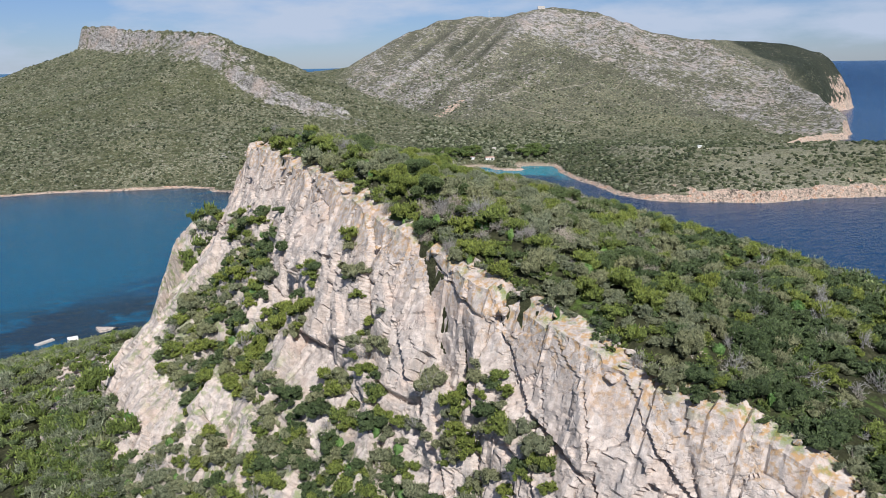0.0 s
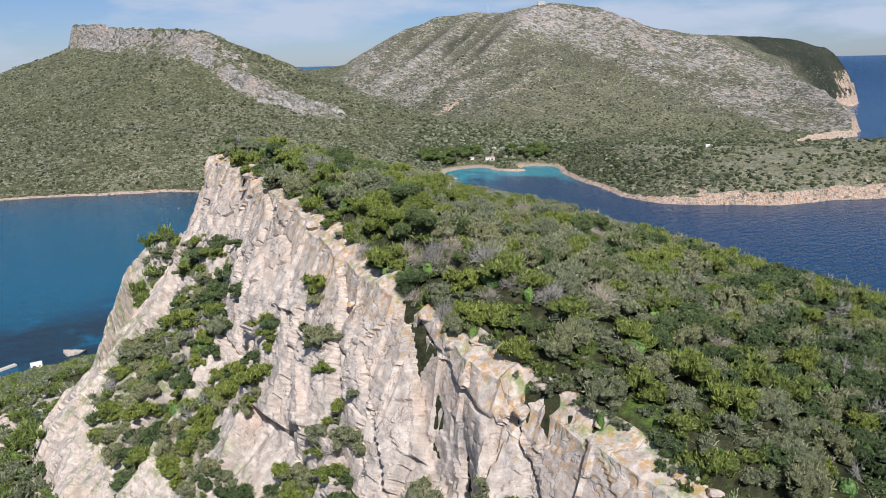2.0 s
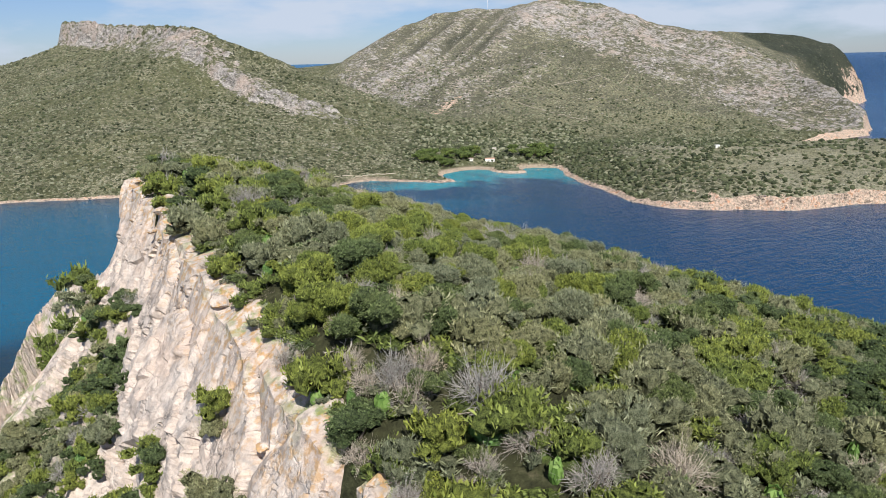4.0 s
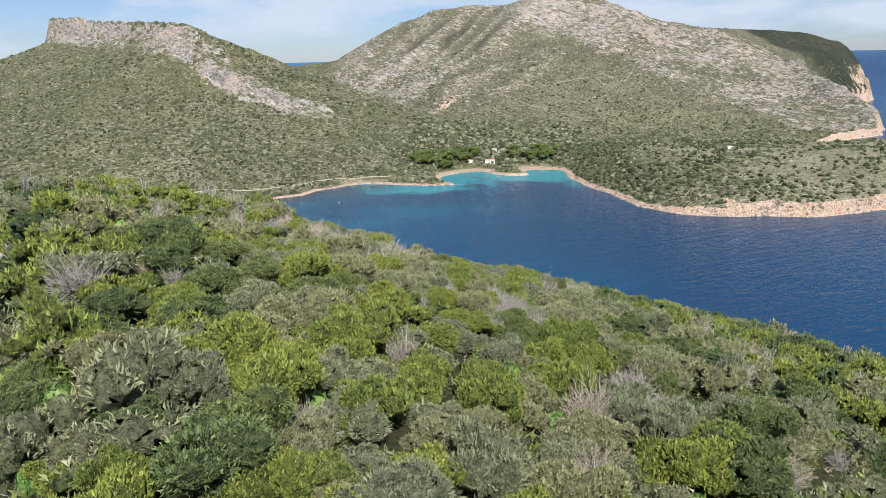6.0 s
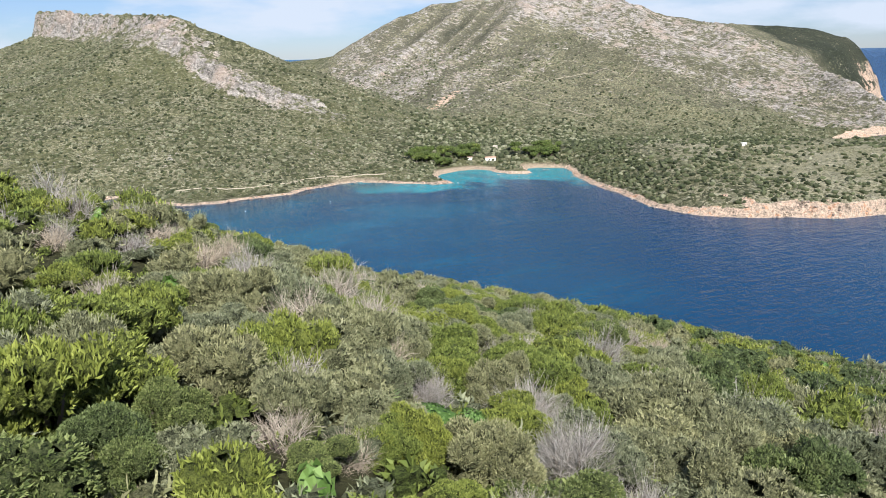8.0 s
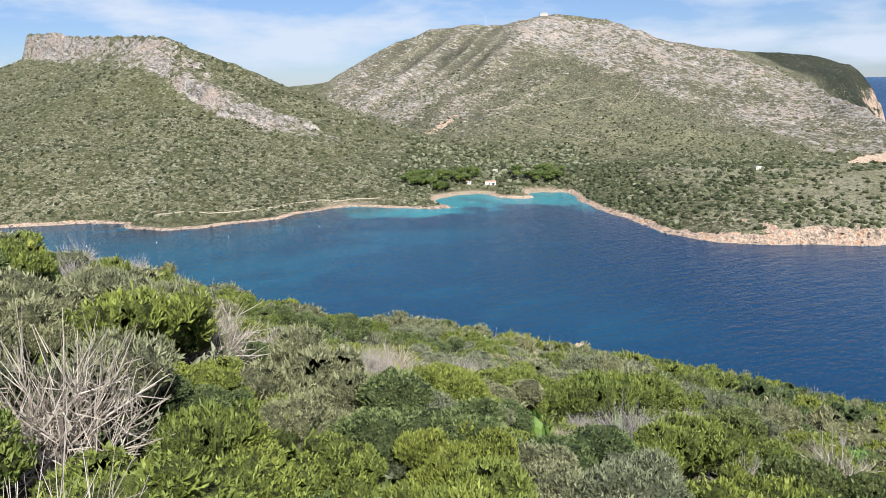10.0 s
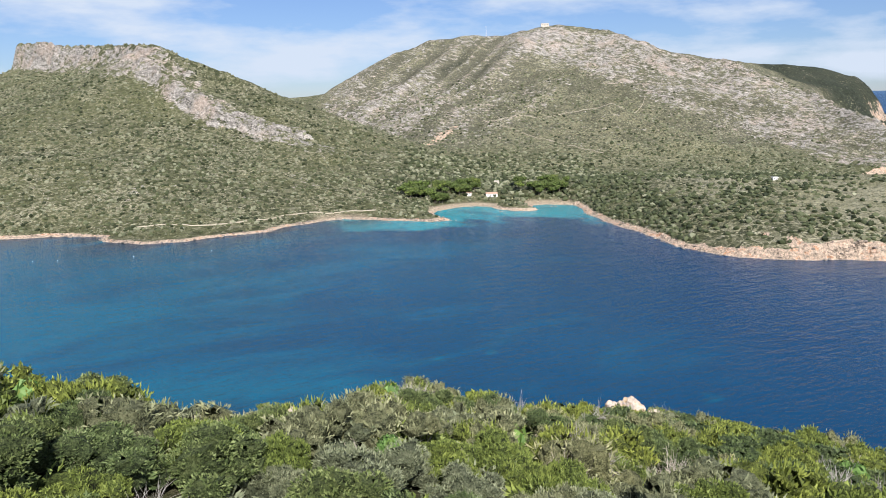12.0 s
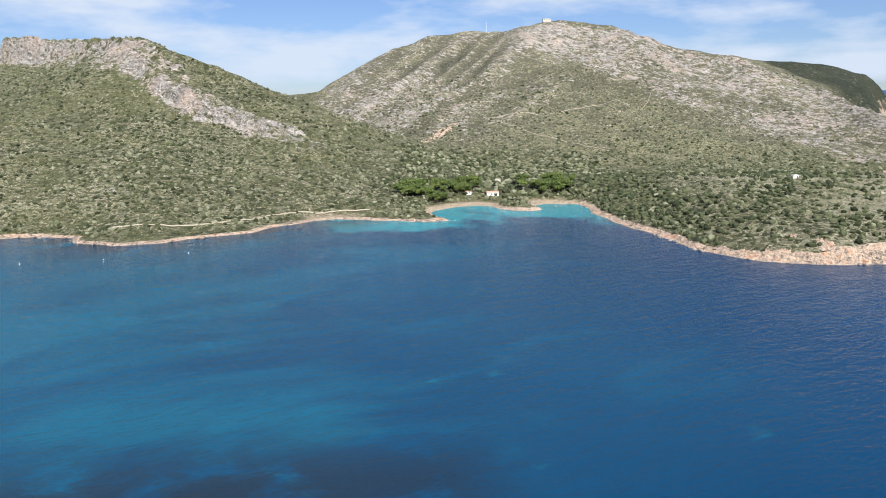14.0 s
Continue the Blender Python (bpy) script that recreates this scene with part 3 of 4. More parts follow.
def build_sea():
    ang = np.concatenate([np.linspace(-180, -62, 40)[:-1], np.linspace(-62, 62, 280), np.linspace(62, 180, 40)[1:]])
    ang = np.radians(ang)
    rad = np.concatenate([[2], np.geomspace(60, 3300, 150), np.linspace(3500, 4700, 20)])
    r, a = np.meshgrid(rad, ang, indexing="ij")
    x, y = r * np.sin(a), 200 + r * np.cos(a)
    z = 156 * smooth(3300, 4900, r) ** 1.0
    dc = -shore_distance(x, y, COAST)
    bay = smooth(1080, 1240, y) * smooth(-110, -30, x) * (1 - smooth(150, 170, x))
    west = smooth(-180, -120, x) * (1 - smooth(-40, 10, x)) * smooth(1060, 1150, y)
    shallow = np.clip(1.0 * bay + 1.05 * west - 0.0024 * np.maximum(dc - 15, 0), 0, 1) + 0.35 * np.exp(-np.maximum(dc, 0) / 14)
    sandy = 0.54 - 0.0016 * (x + 160) - 0.0006 * np.maximum(dc - 250, 0) + 0.2 * bay
    sandy = sandy + 0.45 * np.exp(-(((y - 656) / 20) ** 2)) * (1 - smooth(-55, -25, x)) * smooth(-190, -160, x) + 0.35 * np.exp(-(((x + 225) / 55) ** 2) - ((y - 780) / 35) ** 2)
    sandy = sandy + 0.35 * (1 - smooth(-330, -260, x)) * (1 - smooth(820, 900, y))
    near = (1 - smooth(-15, 35, x)) * np.exp(-np.maximum(np.hypot((x - 30) / 1.5, y - 330) - 292, 0) / 24)
    weed = np.clip(np.exp(-np.maximum(dc - 8, 0) / 60) * (1 - smooth(-120, -60, x)) + 1.0 * near, 0, 1)
    me = mesh_of("water", np.stack([x, y, z], -1).reshape(-1, 3), grid_faces(*x.shape), WATER, True, shallow=shallow, sandy=sandy, weed=weed)
    tagged(new("water", me), "deep blue sea with turquoise shallows over sand", "sea", kind="structure")


def build_mainland():
    u, w = np.linspace(-1.02, 0.62, 620), np.geomspace(885, 3700, 460)
    y, k = np.meshgrid(w, u, indexing="ij")
    x = k * y
    h, dc = mainland(x, y)
    gy, gx = np.gradient(h, axis=0) / np.gradient(y, axis=0), np.gradient(h, axis=1) / np.gradient(x, axis=1)
    steep = np.hypot(gx, gy)
    crestd = np.full(x.shape, 1e9)
    for d, *_ in segments(x, y, MAIN_CREST[9:]):
        crestd = np.minimum(crestd, d)
    rib, rib2 = ribs(x, y)
    lime, crag, cone = zone(x, y, LIMESTONE), zone(x, y, CRAG, 16), zone(x, y, CONE)
    flank = smooth(1750, 2000, y) * smooth(-420, -330, x) * (1 - smooth(180, 330, x)) * (1 - cone)
    mount = smooth(1620, 1850, y) * smooth(-430, -330, x)
    top = 1 - smooth(25, 70, crestd)
    cape = smooth(880, 960, x) * smooth(2380, 2520, y)
    rock = 0.56 * lime * (0.85 + 0.5 * fbm(x, y, 110, 3, 87)) + 0.54 * crag * (0.9 + 0.9 * fbm(x, y, 60, 3, 88)) + smooth(0.7, 1.2, steep) * 0.35 * smooth(60, 110, h)
    rock = rock + flank * (0.10 + 0.34 * (rib2 - 0.5) + 0.22 * (rib - 0.5) + 0.25 * np.exp(-(((x + 190) / 130) ** 2) - ((y - 2180) / 170) ** 2)) + 0.1 * top * lime
    rock = rock + 0.30 * np.exp(-(((x + 383) / 26) ** 2) - ((y - 1196) / 30) ** 2) + 0.26 * np.exp(-(((x + 183) / 30) ** 2) - ((y - 1284) / 40) ** 2)
    rock = (rock + 0.12 * mount * (1 - lime)) * (1 - 0.95 * cape)
    shore = 0.92 * (1 - smooth(2, 11, dc)) * (1 - smooth(6, 18, h)) + 0.55 * smooth(0.8, 1.4, steep) * smooth(620, 760, x) * smooth(1480, 1560, y) * (1 - smooth(35, 80, dc)) * (1 - cape * (1 - smooth(1170, 1215, x)))
    shore = shore + smooth(0.45, 0.8, steep) * (1 - smooth(14, 24, h)) * smooth(190, 260, x)
    shore = shore + 0.85 * np.exp(-(((x + 45 - 0.35 * (y - 1890)) / 17) ** 2) - ((y - 1900) / 75) ** 2)
    sand = beach(x, y) * (1 - smooth(14, 30, dc)) * (1 - smooth(3, 5, h))
    valley = np.exp(-(((x - 110) / 150) ** 2) - ((y - 1400) / 130) ** 2)
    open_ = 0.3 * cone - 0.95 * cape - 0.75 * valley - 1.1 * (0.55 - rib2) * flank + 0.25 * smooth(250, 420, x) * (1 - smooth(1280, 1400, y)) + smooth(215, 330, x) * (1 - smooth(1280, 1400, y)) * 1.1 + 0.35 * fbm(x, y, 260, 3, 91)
    f = grid_faces(*h.shape)
    f = f[(h.ravel()[f] > -5.5).any(1)]
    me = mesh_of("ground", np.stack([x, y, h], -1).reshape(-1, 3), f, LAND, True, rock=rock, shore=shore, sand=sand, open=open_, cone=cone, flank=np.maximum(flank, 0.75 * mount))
    tagged(new("ground", me), "scrub-covered limestone hills with a sandy bay and rocky shore", "hills", kind="structure")


def build_island():
    x, y = np.meshgrid(np.arange(-330, 420, 2.5), np.arange(20, 600, 2.5))
    h, n, s = island(x, y)
    h = h - 1.1 * smooth(-5, -3, n) * (n < 76) * (s < 380) - 9.0 * smooth(-1, 3, n) * (1 - smooth(72, 80, n)) * (s < 380) - 14.0 * smooth(2, 9, n) * (1 - smooth(64, 76, n)) * (s < 380)
    f = grid_faces(*h.shape)
    f = f[(h.ravel()[f] > -5.5).any(1)]
    shore = 1 - smooth(3, 9, h)
    me = mesh_of("ground", np.stack([x, y, h], -1).reshape(-1, 3), f, FLOOR, True, shore=shore)
    tagged(new("ground", me), "steep island ground of dark soil, grass and leaf litter", "ground", kind="structure")


def cliff_point(s, n):
    """Place on the cliff side: s metres along the crest, n metres out."""
    run, x, y, z = 0.0, np.zeros_like(s), np.zeros_like(s), np.zeros_like(s)
    tx, ty = np.zeros_like(s), np.zeros_like(s)
    for p, q in zip(CREST, CREST[1:]):
        long = math.hypot(q[0] - p[0], q[1] - p[1])
        t = (s - run) / long
        on = (t >= 0) & (t <= 1.0001) if run else (t <= 1.0001)
        for arr, a, b in ((x, p[0], q[0]), (y, p[1], q[1]), (z, p[2], q[2])):
            arr[on] = (a + (b - a) * t)[on]
        tx[on], ty[on] = (q[0] - p[0]) / long, (q[1] - p[1]) / long
        run += long
    return x, y, z, tx, ty


def build_cliff():
    long = sum(math.dist(p[:2], q[:2]) for p, q in zip(CREST, CREST[1:]))
    s1 = np.arange(0, long - 75, 0.55)
    n1 = np.concatenate([np.linspace(-7, 0, 14)[:-1], np.linspace(0, 14, 86)[:-1], np.linspace(14, 92, 175)])
    n, s = np.meshgrid(n1, s1, indexing="ij")
    x, y, z, tx, ty = cliff_point(s, n)
    # an even turn of the outward way along the bends of the crest
    kern = np.hanning(61) / np.hanning(61).sum()
    pad = lambda row: np.convolve(np.pad(row, 30, mode="edge"), kern, "valid")
    tx, ty = np.tile(pad(tx[0]), (len(n1), 1)), np.tile(pad(ty[0]), (len(n1), 1))
    x, y = np.tile(pad(x[0]), (len(n1), 1)), np.tile(pad(y[0]), (len(n1), 1))
    z = np.tile(pad(z[0]), (len(n1), 1))
    ln = np.hypot(tx, ty)
    ox, oy = -ty / ln, tx / ln
    d = drop(np.maximum(n, 0))
    px0, py0 = x + ox * n, y + oy * n
    bend = 4.5 * fbm(s, d, 26, 3, 108)
    q, q2, q3 = s + 0.5 * d + bend, s + 0.16 * d + 1.4 * bend, s - 0.3 * d - bend
    dd = d + 3.0 * fbm(s, d, 20, 3, 111)
    a, ae, al = cellnoise(q / 17.0, dd / 25.0 + 3, 101)
    b, be, bl = cellnoise(q2 / 7.5 + 0.4 * a, dd / 11.0 - 0.15 * q / 8.0, 102)
    c, ce, cl_ = cellnoise(q3 / 3.0 + 0.5 * b, dd / 3.6 + 0.2 * q / 3.2, 103)
    e, ee, el = cellnoise(q2 / 1.2 + 0.3 * c, dd / 1.3, 109)
    pier = 1 - np.abs(2 * vnoise((s + 0.4 * d + 1.5 * bend) / 24.0, d / 55.0, 112) - 1)
    out = 7.5 * (pier - 0.70) + 4.6 * (a - 0.5) + 6.5 * al + 2.4 * (b - 0.5) + 4.2 * bl + 0.75 * (c - 0.5) + 1.3 * cl_ + 0.14 * (e - 0.5) + 0.3 * el
    calm = 1 - 0.4 * smooth(12, 20, n)
    out = out - (1 - calm) * (0.75 * (c - 0.5) + 1.3 * cl_ + 0.14 * (e - 0.5) + 0.3 * el + 0.5 * (2.2 * (b - 0.5) + 3.6 * bl))
    out = out + (1 - calm) * 1.3 * fbm(px0, py0, 5, 4, 110) + 1.6 * fbm(q, d, 30, 4, 104) + 0.22 * fbm(q, d, 1.3, 3, 105)
    split = smooth(0.48, 0.64, vnoise(q / 9.0, d / 12.0, 106))
    out = out - 1.9 * (1 - smooth(0, 0.05, ae)) * smooth(0.35, 0.55, vnoise(q / 14, d / 14, 113)) - 1.2 * (1 - smooth(0, 0.06, be)) * split - 0.5 * (1 - smooth(0, 0.10, ce)) * split
    face = 0.4 * smooth(-4, 1, n) + 0.6 * smooth(1, 7, n)
    tilt = 0.45 * (1 - smooth(11, 17, n)) + 0.75 * smooth(11, 17, n)
    flat = 1 - 0.75 * smooth(78, 90, n)
    px = x + ox * (n + out * face * (1 - 0.5 * tilt) * flat)
    py = y + oy * (n + out * face * (1 - 0.5 * tilt) * flat)
    back = np.minimum(canopy(px, py) - scrub_depth(py), z + 0.5 * np.maximum(-n, 0) + 0.3)
    front = np.maximum(z - d, np.maximum(shoulder(px, py), apron(px, py) - 3))
    pz = np.where(n > 0, front, back) + out * tilt * face * flat * smooth(-1, 9, n)
    pz = pz + (1 - face) * (0.9 * fbm(px, py, 5, 3, 107)) - 3.5 * smooth(78, 90, n) - 2.2 * (1 - smooth(-6.5, -3.8, n)) - 0.2 * (1 - face) + 3.0 * (cellnoise(s / 7.0, n * 0 + 0.5, 114)[0] - 0.55) * np.exp(-(((n - 1) / 4.5) ** 2))
    lichen = (1 - smooth(-1, 5, n)) * 0.8 + 0.03
    moss = (1 - smooth(-2, 1.5, n)) * 0.9 + smooth(15, 24, n) * 0.8 * (1 - smooth(42, 50, n))
    global CLIFF_TREE
    verts = np.stack([px, py, pz], -1).reshape(-1, 3)
    CLIFF_TREE = BVHTree.FromPolygons(verts.tolist(), grid_faces(*px.shape).tolist())
    me = mesh_of("cliff", np.stack([px, py, pz], -1).reshape(-1, 3), grid_faces(*px.shape), ROCK, False, lichen=lichen, moss=moss)
    tagged(new("cliff", me), "pale pinkish limestone cliff with cracks, stains and orange lichen", "cliff", kind="structure")


build_sea()
build_mainland()
build_island()
build_cliff()


# ---- scrub ----
def rounded_lump(rng, centre, radius, squash=0.8, cut=2, jag=0.0):
    """A small uneven lump, cut times cut quads a side; jag: how far its points stick out at random."""
    g = np.linspace(-1, 1, cut + 1)
    verts, faces = [], []
    for axis in range(3):
        for sign in (-1, 1):
            base = len(verts)
            for i in g:
                for j in g:
                    p = np.zeros(3)
                    p[axis], p[(axis + 1) % 3], p[(axis + 2) % 3] = sign, i * sign, j
                    verts.append(p / np.linalg.norm(p))
            for i in range(cut):
                for j in range(cut):
                    k = base + i * (cut + 1) + j
                    faces.append((k, k + cut + 1, k + cut + 2, k + 1))
    v = np.array(verts)
    seedling = rng.normal(size=3) * 40
    prick = np.modf(np.abs(np.sin(np.round(v, 4) @ seedling) * 4375.85))[0] - 0.5
    v = v * (1 + 2 * jag * prick[:, None]) * (1 + 0.30 * np.sin(v @ rng.normal(size=(3, 3)) * 2.6).prod(-1)[:, None] + 0.12 * np.sin(v @ rng.normal(size=(3, 3)) * 6.5).prod(-1)[:, None])
    return centre + v * radius * (1, 1, squash), np.array(faces)


def shrub_shape(rng, lobes, tufts, blades, length, width, upright, flat=0.75, spread=1.0, cut=2, jag=0.17):
    """An uneven crown of leafy lobes, about 1 across the radius: an inner mass coloured as shaded leaves and many tufts
    of leaf blades.
    """
    centres = np.stack([np.append(rng.uniform(-0.66, 0.66, 2) * spread, rng.uniform(0.28, 0.78)) for _ in range(lobes)])
    centres[0] = (0, 0, 0.55)
    radii = rng.uniform(0.20, 0.40, lobes)
    radii[0] = 0.50
    vs, fs, n0 = [], [], 0
    for c, r in zip(centres, radii):
        v, f = rounded_lump(rng, c, r * 0.84, flat, cut, jag)
        f = as_triangles(f)
        mid = v[f].mean(1)
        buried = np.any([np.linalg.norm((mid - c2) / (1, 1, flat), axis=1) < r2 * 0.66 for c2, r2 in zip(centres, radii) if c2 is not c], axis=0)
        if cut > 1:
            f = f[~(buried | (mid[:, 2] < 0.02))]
        vs.append(v), fs.append(f + n0)
        n0 += len(v)
    pick = rng.choice(lobes, tufts * 3, p=radii**2 / (radii**2).sum())
    way = rng.normal(size=(tufts * 3, 3))
    way[:, 2] = np.abs(way[:, 2]) * 0.9 - 0.25
    way /= np.linalg.norm(way, axis=1)[:, None]
    p = centres[pick] + way * radii[pick][:, None] * (1, 1, flat) * rng.uniform(0.84, 1.08, (tufts * 3, 1))
    keep = np.ones(len(p), bool)
    for c, r in zip(centres, radii):
        keep &= np.linalg.norm((p - c) / (1, 1, flat), axis=1) > r * 0.76
    keep &= p[:, 2] > 0.05
    p, way = p[keep][:tufts], way[keep][:tufts]
    k = len(p)
    axis = way * (1 - upright) + np.array((0, 0, 1.0)) * upright + rng.normal(size=(k, 3)) * 0.22
    axis /= np.linalg.norm(axis, axis=1)[:, None]
    size = length * rng.uniform(0.6, 1.4, (k, 1))
    root = p - axis * size * 0.45
    tip = root[:, None] + axis[:, None] * (size * 1.25)[:, None] * rng.uniform(0.55, 1.0, (k, blades, 1)) + rng.normal(size=(k, blades, 3)) * (size * 0.34)[:, None]
    side = np.cross(tip - root[:, None], rng.normal(size=(k, blades, 3)))
    side /= np.linalg.norm(side, axis=2)[:, :, None] + 1e-9
    edge = root[:, None] * 0.42 + tip * 0.58 + side * (size * width)[:, None]
    fan = np.concatenate([root[:, None], tip, edge], 1)
    at = n0 + np.arange(k)[:, None] * (1 + 2 * blades)
    j = np.arange(blades)
    vs.append(fan.reshape(-1, 3)), fs.append(np.stack([np.broadcast_to(at, (k, blades)), at + 1 + j, at + 1 + blades + j], -1).reshape(-1, 3))
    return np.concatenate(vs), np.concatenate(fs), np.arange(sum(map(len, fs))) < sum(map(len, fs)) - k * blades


def twig_shape(rng, stems, forks, width):
    """A bare grey shrub: stems that fork towards a rounded top."""
    quads = []

    def stick(a, b, w):
        side = np.cross(b - a, rng.normal(size=3))
        side *= w / (np.linalg.norm(side) + 1e-6)
        quads.append((a - side, a + side, b + side * 0.35, b - side * 0.35))

    for _ in range(stems):
        t = rng.normal(size=3) * (0.55, 0.55, 0.2) + (0, 0, 0.66)
        t = t / max(1.0, np.linalg.norm(t))
        a, b = rng.normal(size=3) * (0.12, 0.12, 0), t * (0.55, 0.55, 0.6)
        stick(a, b, width * 1.5)
        for _ in range(forks):
            c = b + (t - b) * rng.uniform(0.2, 0.9) + rng.normal(size=3) * 0.17
            stick(b, c, width)
            for _ in range(3):
                stick(b + (c - b) * rng.uniform(0.4, 0.9), c + rng.normal(size=3) * 0.11 + (0, 0, 0.04), width * 0.7)
    v = np.array(quads).reshape(-1, 3)
    v[:, 2] = np.maximum(v[:, 2], 0.0)
    f = as_triangles(np.arange(len(v)).reshape(-1, 4))
    return v, f, np.zeros(len(f), bool)


def dome_shape(rng, sprigs, size):
    """A low dome of bright spurge rosettes."""
    v, f = rounded_lump(rng, np.array((0, 0, 0.12)), 0.86, 0.72)
    way = rng.normal(size=(sprigs, 3))
    way[:, 2] = np.abs(way[:, 2]) * 1.1
    way /= np.linalg.norm(way, axis=1)[:, None]
    p = way * (0.92, 0.92, 0.70) * rng.uniform(0.95, 1.03, (sprigs, 1)) + (0, 0, 0.1)
    a = np.cross(way, rng.normal(size=(sprigs, 3)))
    a /= np.linalg.norm(a, axis=1)[:, None]
    b = np.cross(way, a)
    lift = way * size * 0.5
    quad = np.stack([p - a * size, p - b * size + lift, p + a * size, p + b * size + lift], 1)
    f = as_triangles(np.concatenate([f, len(v) + np.arange(4 * sprigs).reshape(-1, 4)]))
    return np.concatenate([v, quad.reshape(-1, 3)]), f, np.zeros(len(f), bool)


def stem_mesh(rng):
    bm = bmesh.new()
    for k in range(4):
        top = Vector((rng.uniform(-0.4, 0.4), rng.uniform(-0.4, 0.4), 0.6))
        ring = []
        for w, c in ((0.05, Vector((0.06 * math.cos(k * 1.6), 0.06 * math.sin(k * 1.6), -0.25))), (0.022, top)):
            ring.append([bm.verts.new(c + Vector((w * math.cos(a), w * math.sin(a), 0))) for a in (0, 2.1, 4.2)])
        for i in range(3):
            bm.faces.new((ring[0][i], ring[0][(i + 1) % 3], ring[1][(i + 1) % 3], ring[1][i]))
    me = bpy.data.meshes.new("stem")
    bm.to_mesh(me)
    bm.free()
    me.materials.append(BARK)
    return me


SHRUBS = {
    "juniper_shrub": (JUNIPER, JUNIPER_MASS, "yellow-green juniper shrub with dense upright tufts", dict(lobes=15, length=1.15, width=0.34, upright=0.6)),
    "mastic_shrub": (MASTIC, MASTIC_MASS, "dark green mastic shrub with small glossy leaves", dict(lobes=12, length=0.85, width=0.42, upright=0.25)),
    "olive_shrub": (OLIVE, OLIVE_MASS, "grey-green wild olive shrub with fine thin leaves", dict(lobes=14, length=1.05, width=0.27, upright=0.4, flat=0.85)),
    "dry_shrub": (TWIG, TWIG, "leafless grey shrub of bare forked twigs", None),
    "spurge_shrub": (SPURGE, SPURGE, "bright green dome of tree spurge", None),
}


def shape_of(kind, seed, level):
    """level 0: closest, 1: near, 2: middle, 3: far."""
    rng = np.random.default_rng(seed)
    if kind == "dry_shrub":
        return twig_shape(rng, (70, 40, 14, 6)[level], (11, 7, 4, 2)[level], (0.0045, 0.007, 0.016, 0.034)[level])
    if kind == "spurge_shrub":
        return dome_shape(rng, (420, 200, 60, 16)[level], (0.062, 0.09, 0.15, 0.28)[level])
    args = dict(SHRUBS[kind][3])
    args["length"] *= (0.038, 0.056, 0.11, 0.25)[level]
    args["lobes"] -= (0, 1, 3, 6)[level]
    return shrub_shape(rng, tufts=(6500, 2200, 280, 48)[level], blades=(4, 3, 2, 2)[level], cut=(5, 3, 2, 1)[level], jag=(0.24, 0.26, 0.22, 0.14)[level], **args)


def scatter(rng, x0, x1, y0, y1, step):
    x, y = np.meshgrid(np.arange(x0, x1, step), np.arange(y0, y1, step))
    x = x.ravel() + rng.uniform(-0.45, 0.45, x.size) * step
    y = y.ravel() + rng.uniform(-0.45, 0.45, y.size) * step
    return x, y


def kind_at(rng, x, y):
    """Which shrub grows where: mixed, in drifts."""
    names = np.array(list(SHRUBS))
    east = smooth(15, 70, x)
    w = np.stack([0.34 + 0.5 * fbm(x, y, 26, 3, 201) - 0.08 * east, 0.16 + 0.4 * fbm(x, y, 22, 3, 202) + 0.38 * east, 0.35 + 0.5 * fbm(x, y, 30, 3, 203) - 0.20 * east + 1.6 * np.exp(-(((x + 12) / 6) ** 2) - ((y - 268) / 8) ** 2),
                  0.15 + 0.24 * fbm(x, y, 18, 3, 204), 0.035 + 0.07 * fbm(x, y, 15, 3, 205)], 1).clip(0.005)
    c = np.cumsum(w, 1)
    return names[(rng.random((len(x), 1)) * c[:, -1:] > c).sum(1).clip(0, 4)]


def joined(name, material, mass, label, category, picks, shapes):
    """Many shrubs as one object: rows of x, y, z, radius, height, turn, tone."""
    vs, fs, tones, inner, n0 = [], [], [], [], 0
    for k, (v, f, core) in enumerate(shapes):
        p = picks[k :: len(shapes)]
        if not len(p):
            continue
        c, sn = np.cos(p[:, 5])[:, None], np.sin(p[:, 5])[:, None]
        out = np.stack([(v[:, 0] * c - v[:, 1] * sn) * p[:, 3:4] + p[:, :1], (v[:, 0] * sn + v[:, 1] * c) * p[:, 3:4] + p[:, 1:2],
                        v[:, 2] * p[:, 4:5] + p[:, 2:3]], -1)
        vs.append(out.reshape(-1, 3))
        fs.append((f[None] + (np.arange(len(p)) * len(v))[:, None, None]).reshape(-1, 3) + n0)
        inner.append(np.tile(core, len(p)))
        tones.append(np.repeat(p[:, 6], len(v)))
        n0 += len(p) * len(v)
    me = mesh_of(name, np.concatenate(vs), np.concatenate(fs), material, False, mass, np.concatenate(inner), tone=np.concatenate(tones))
    tagged(new(name, me), label, category, kind="stuff")


# where shrubs hold on the cliff: along the crest, out from it, and their reach
LEDGES = [(244, 14, 9, 6), (222, 13, 9, 5), (229, 24, 14, 8), (253, 26, 9, 9), (243, 33, 9, 7), (219, 32, 10, 6), (200, 22, 6, 7), (180, 26, 6, 4),
          (167, 28, 7, 5), (152, 17, 11, 5), (139, 14, 9, 4), (128, 14, 7, 4), (146, 25, 9, 4), (135, 20, 8, 4), (198, 49, 14, 5), (179, 41, 9, 4),
          (117, 12, 7, 3), (165, 34, 6, 3), (127, 7, 3, 2.5), (120, 6, 3, 2), (167, 9, 2.5, 2), (186, 13, 3, 3), (156, 9, 3, 2), (294, 17, 7, 6), (259, 11, 4, 3), (110, 10, 6, 3), (100, 17, 14, 6)]


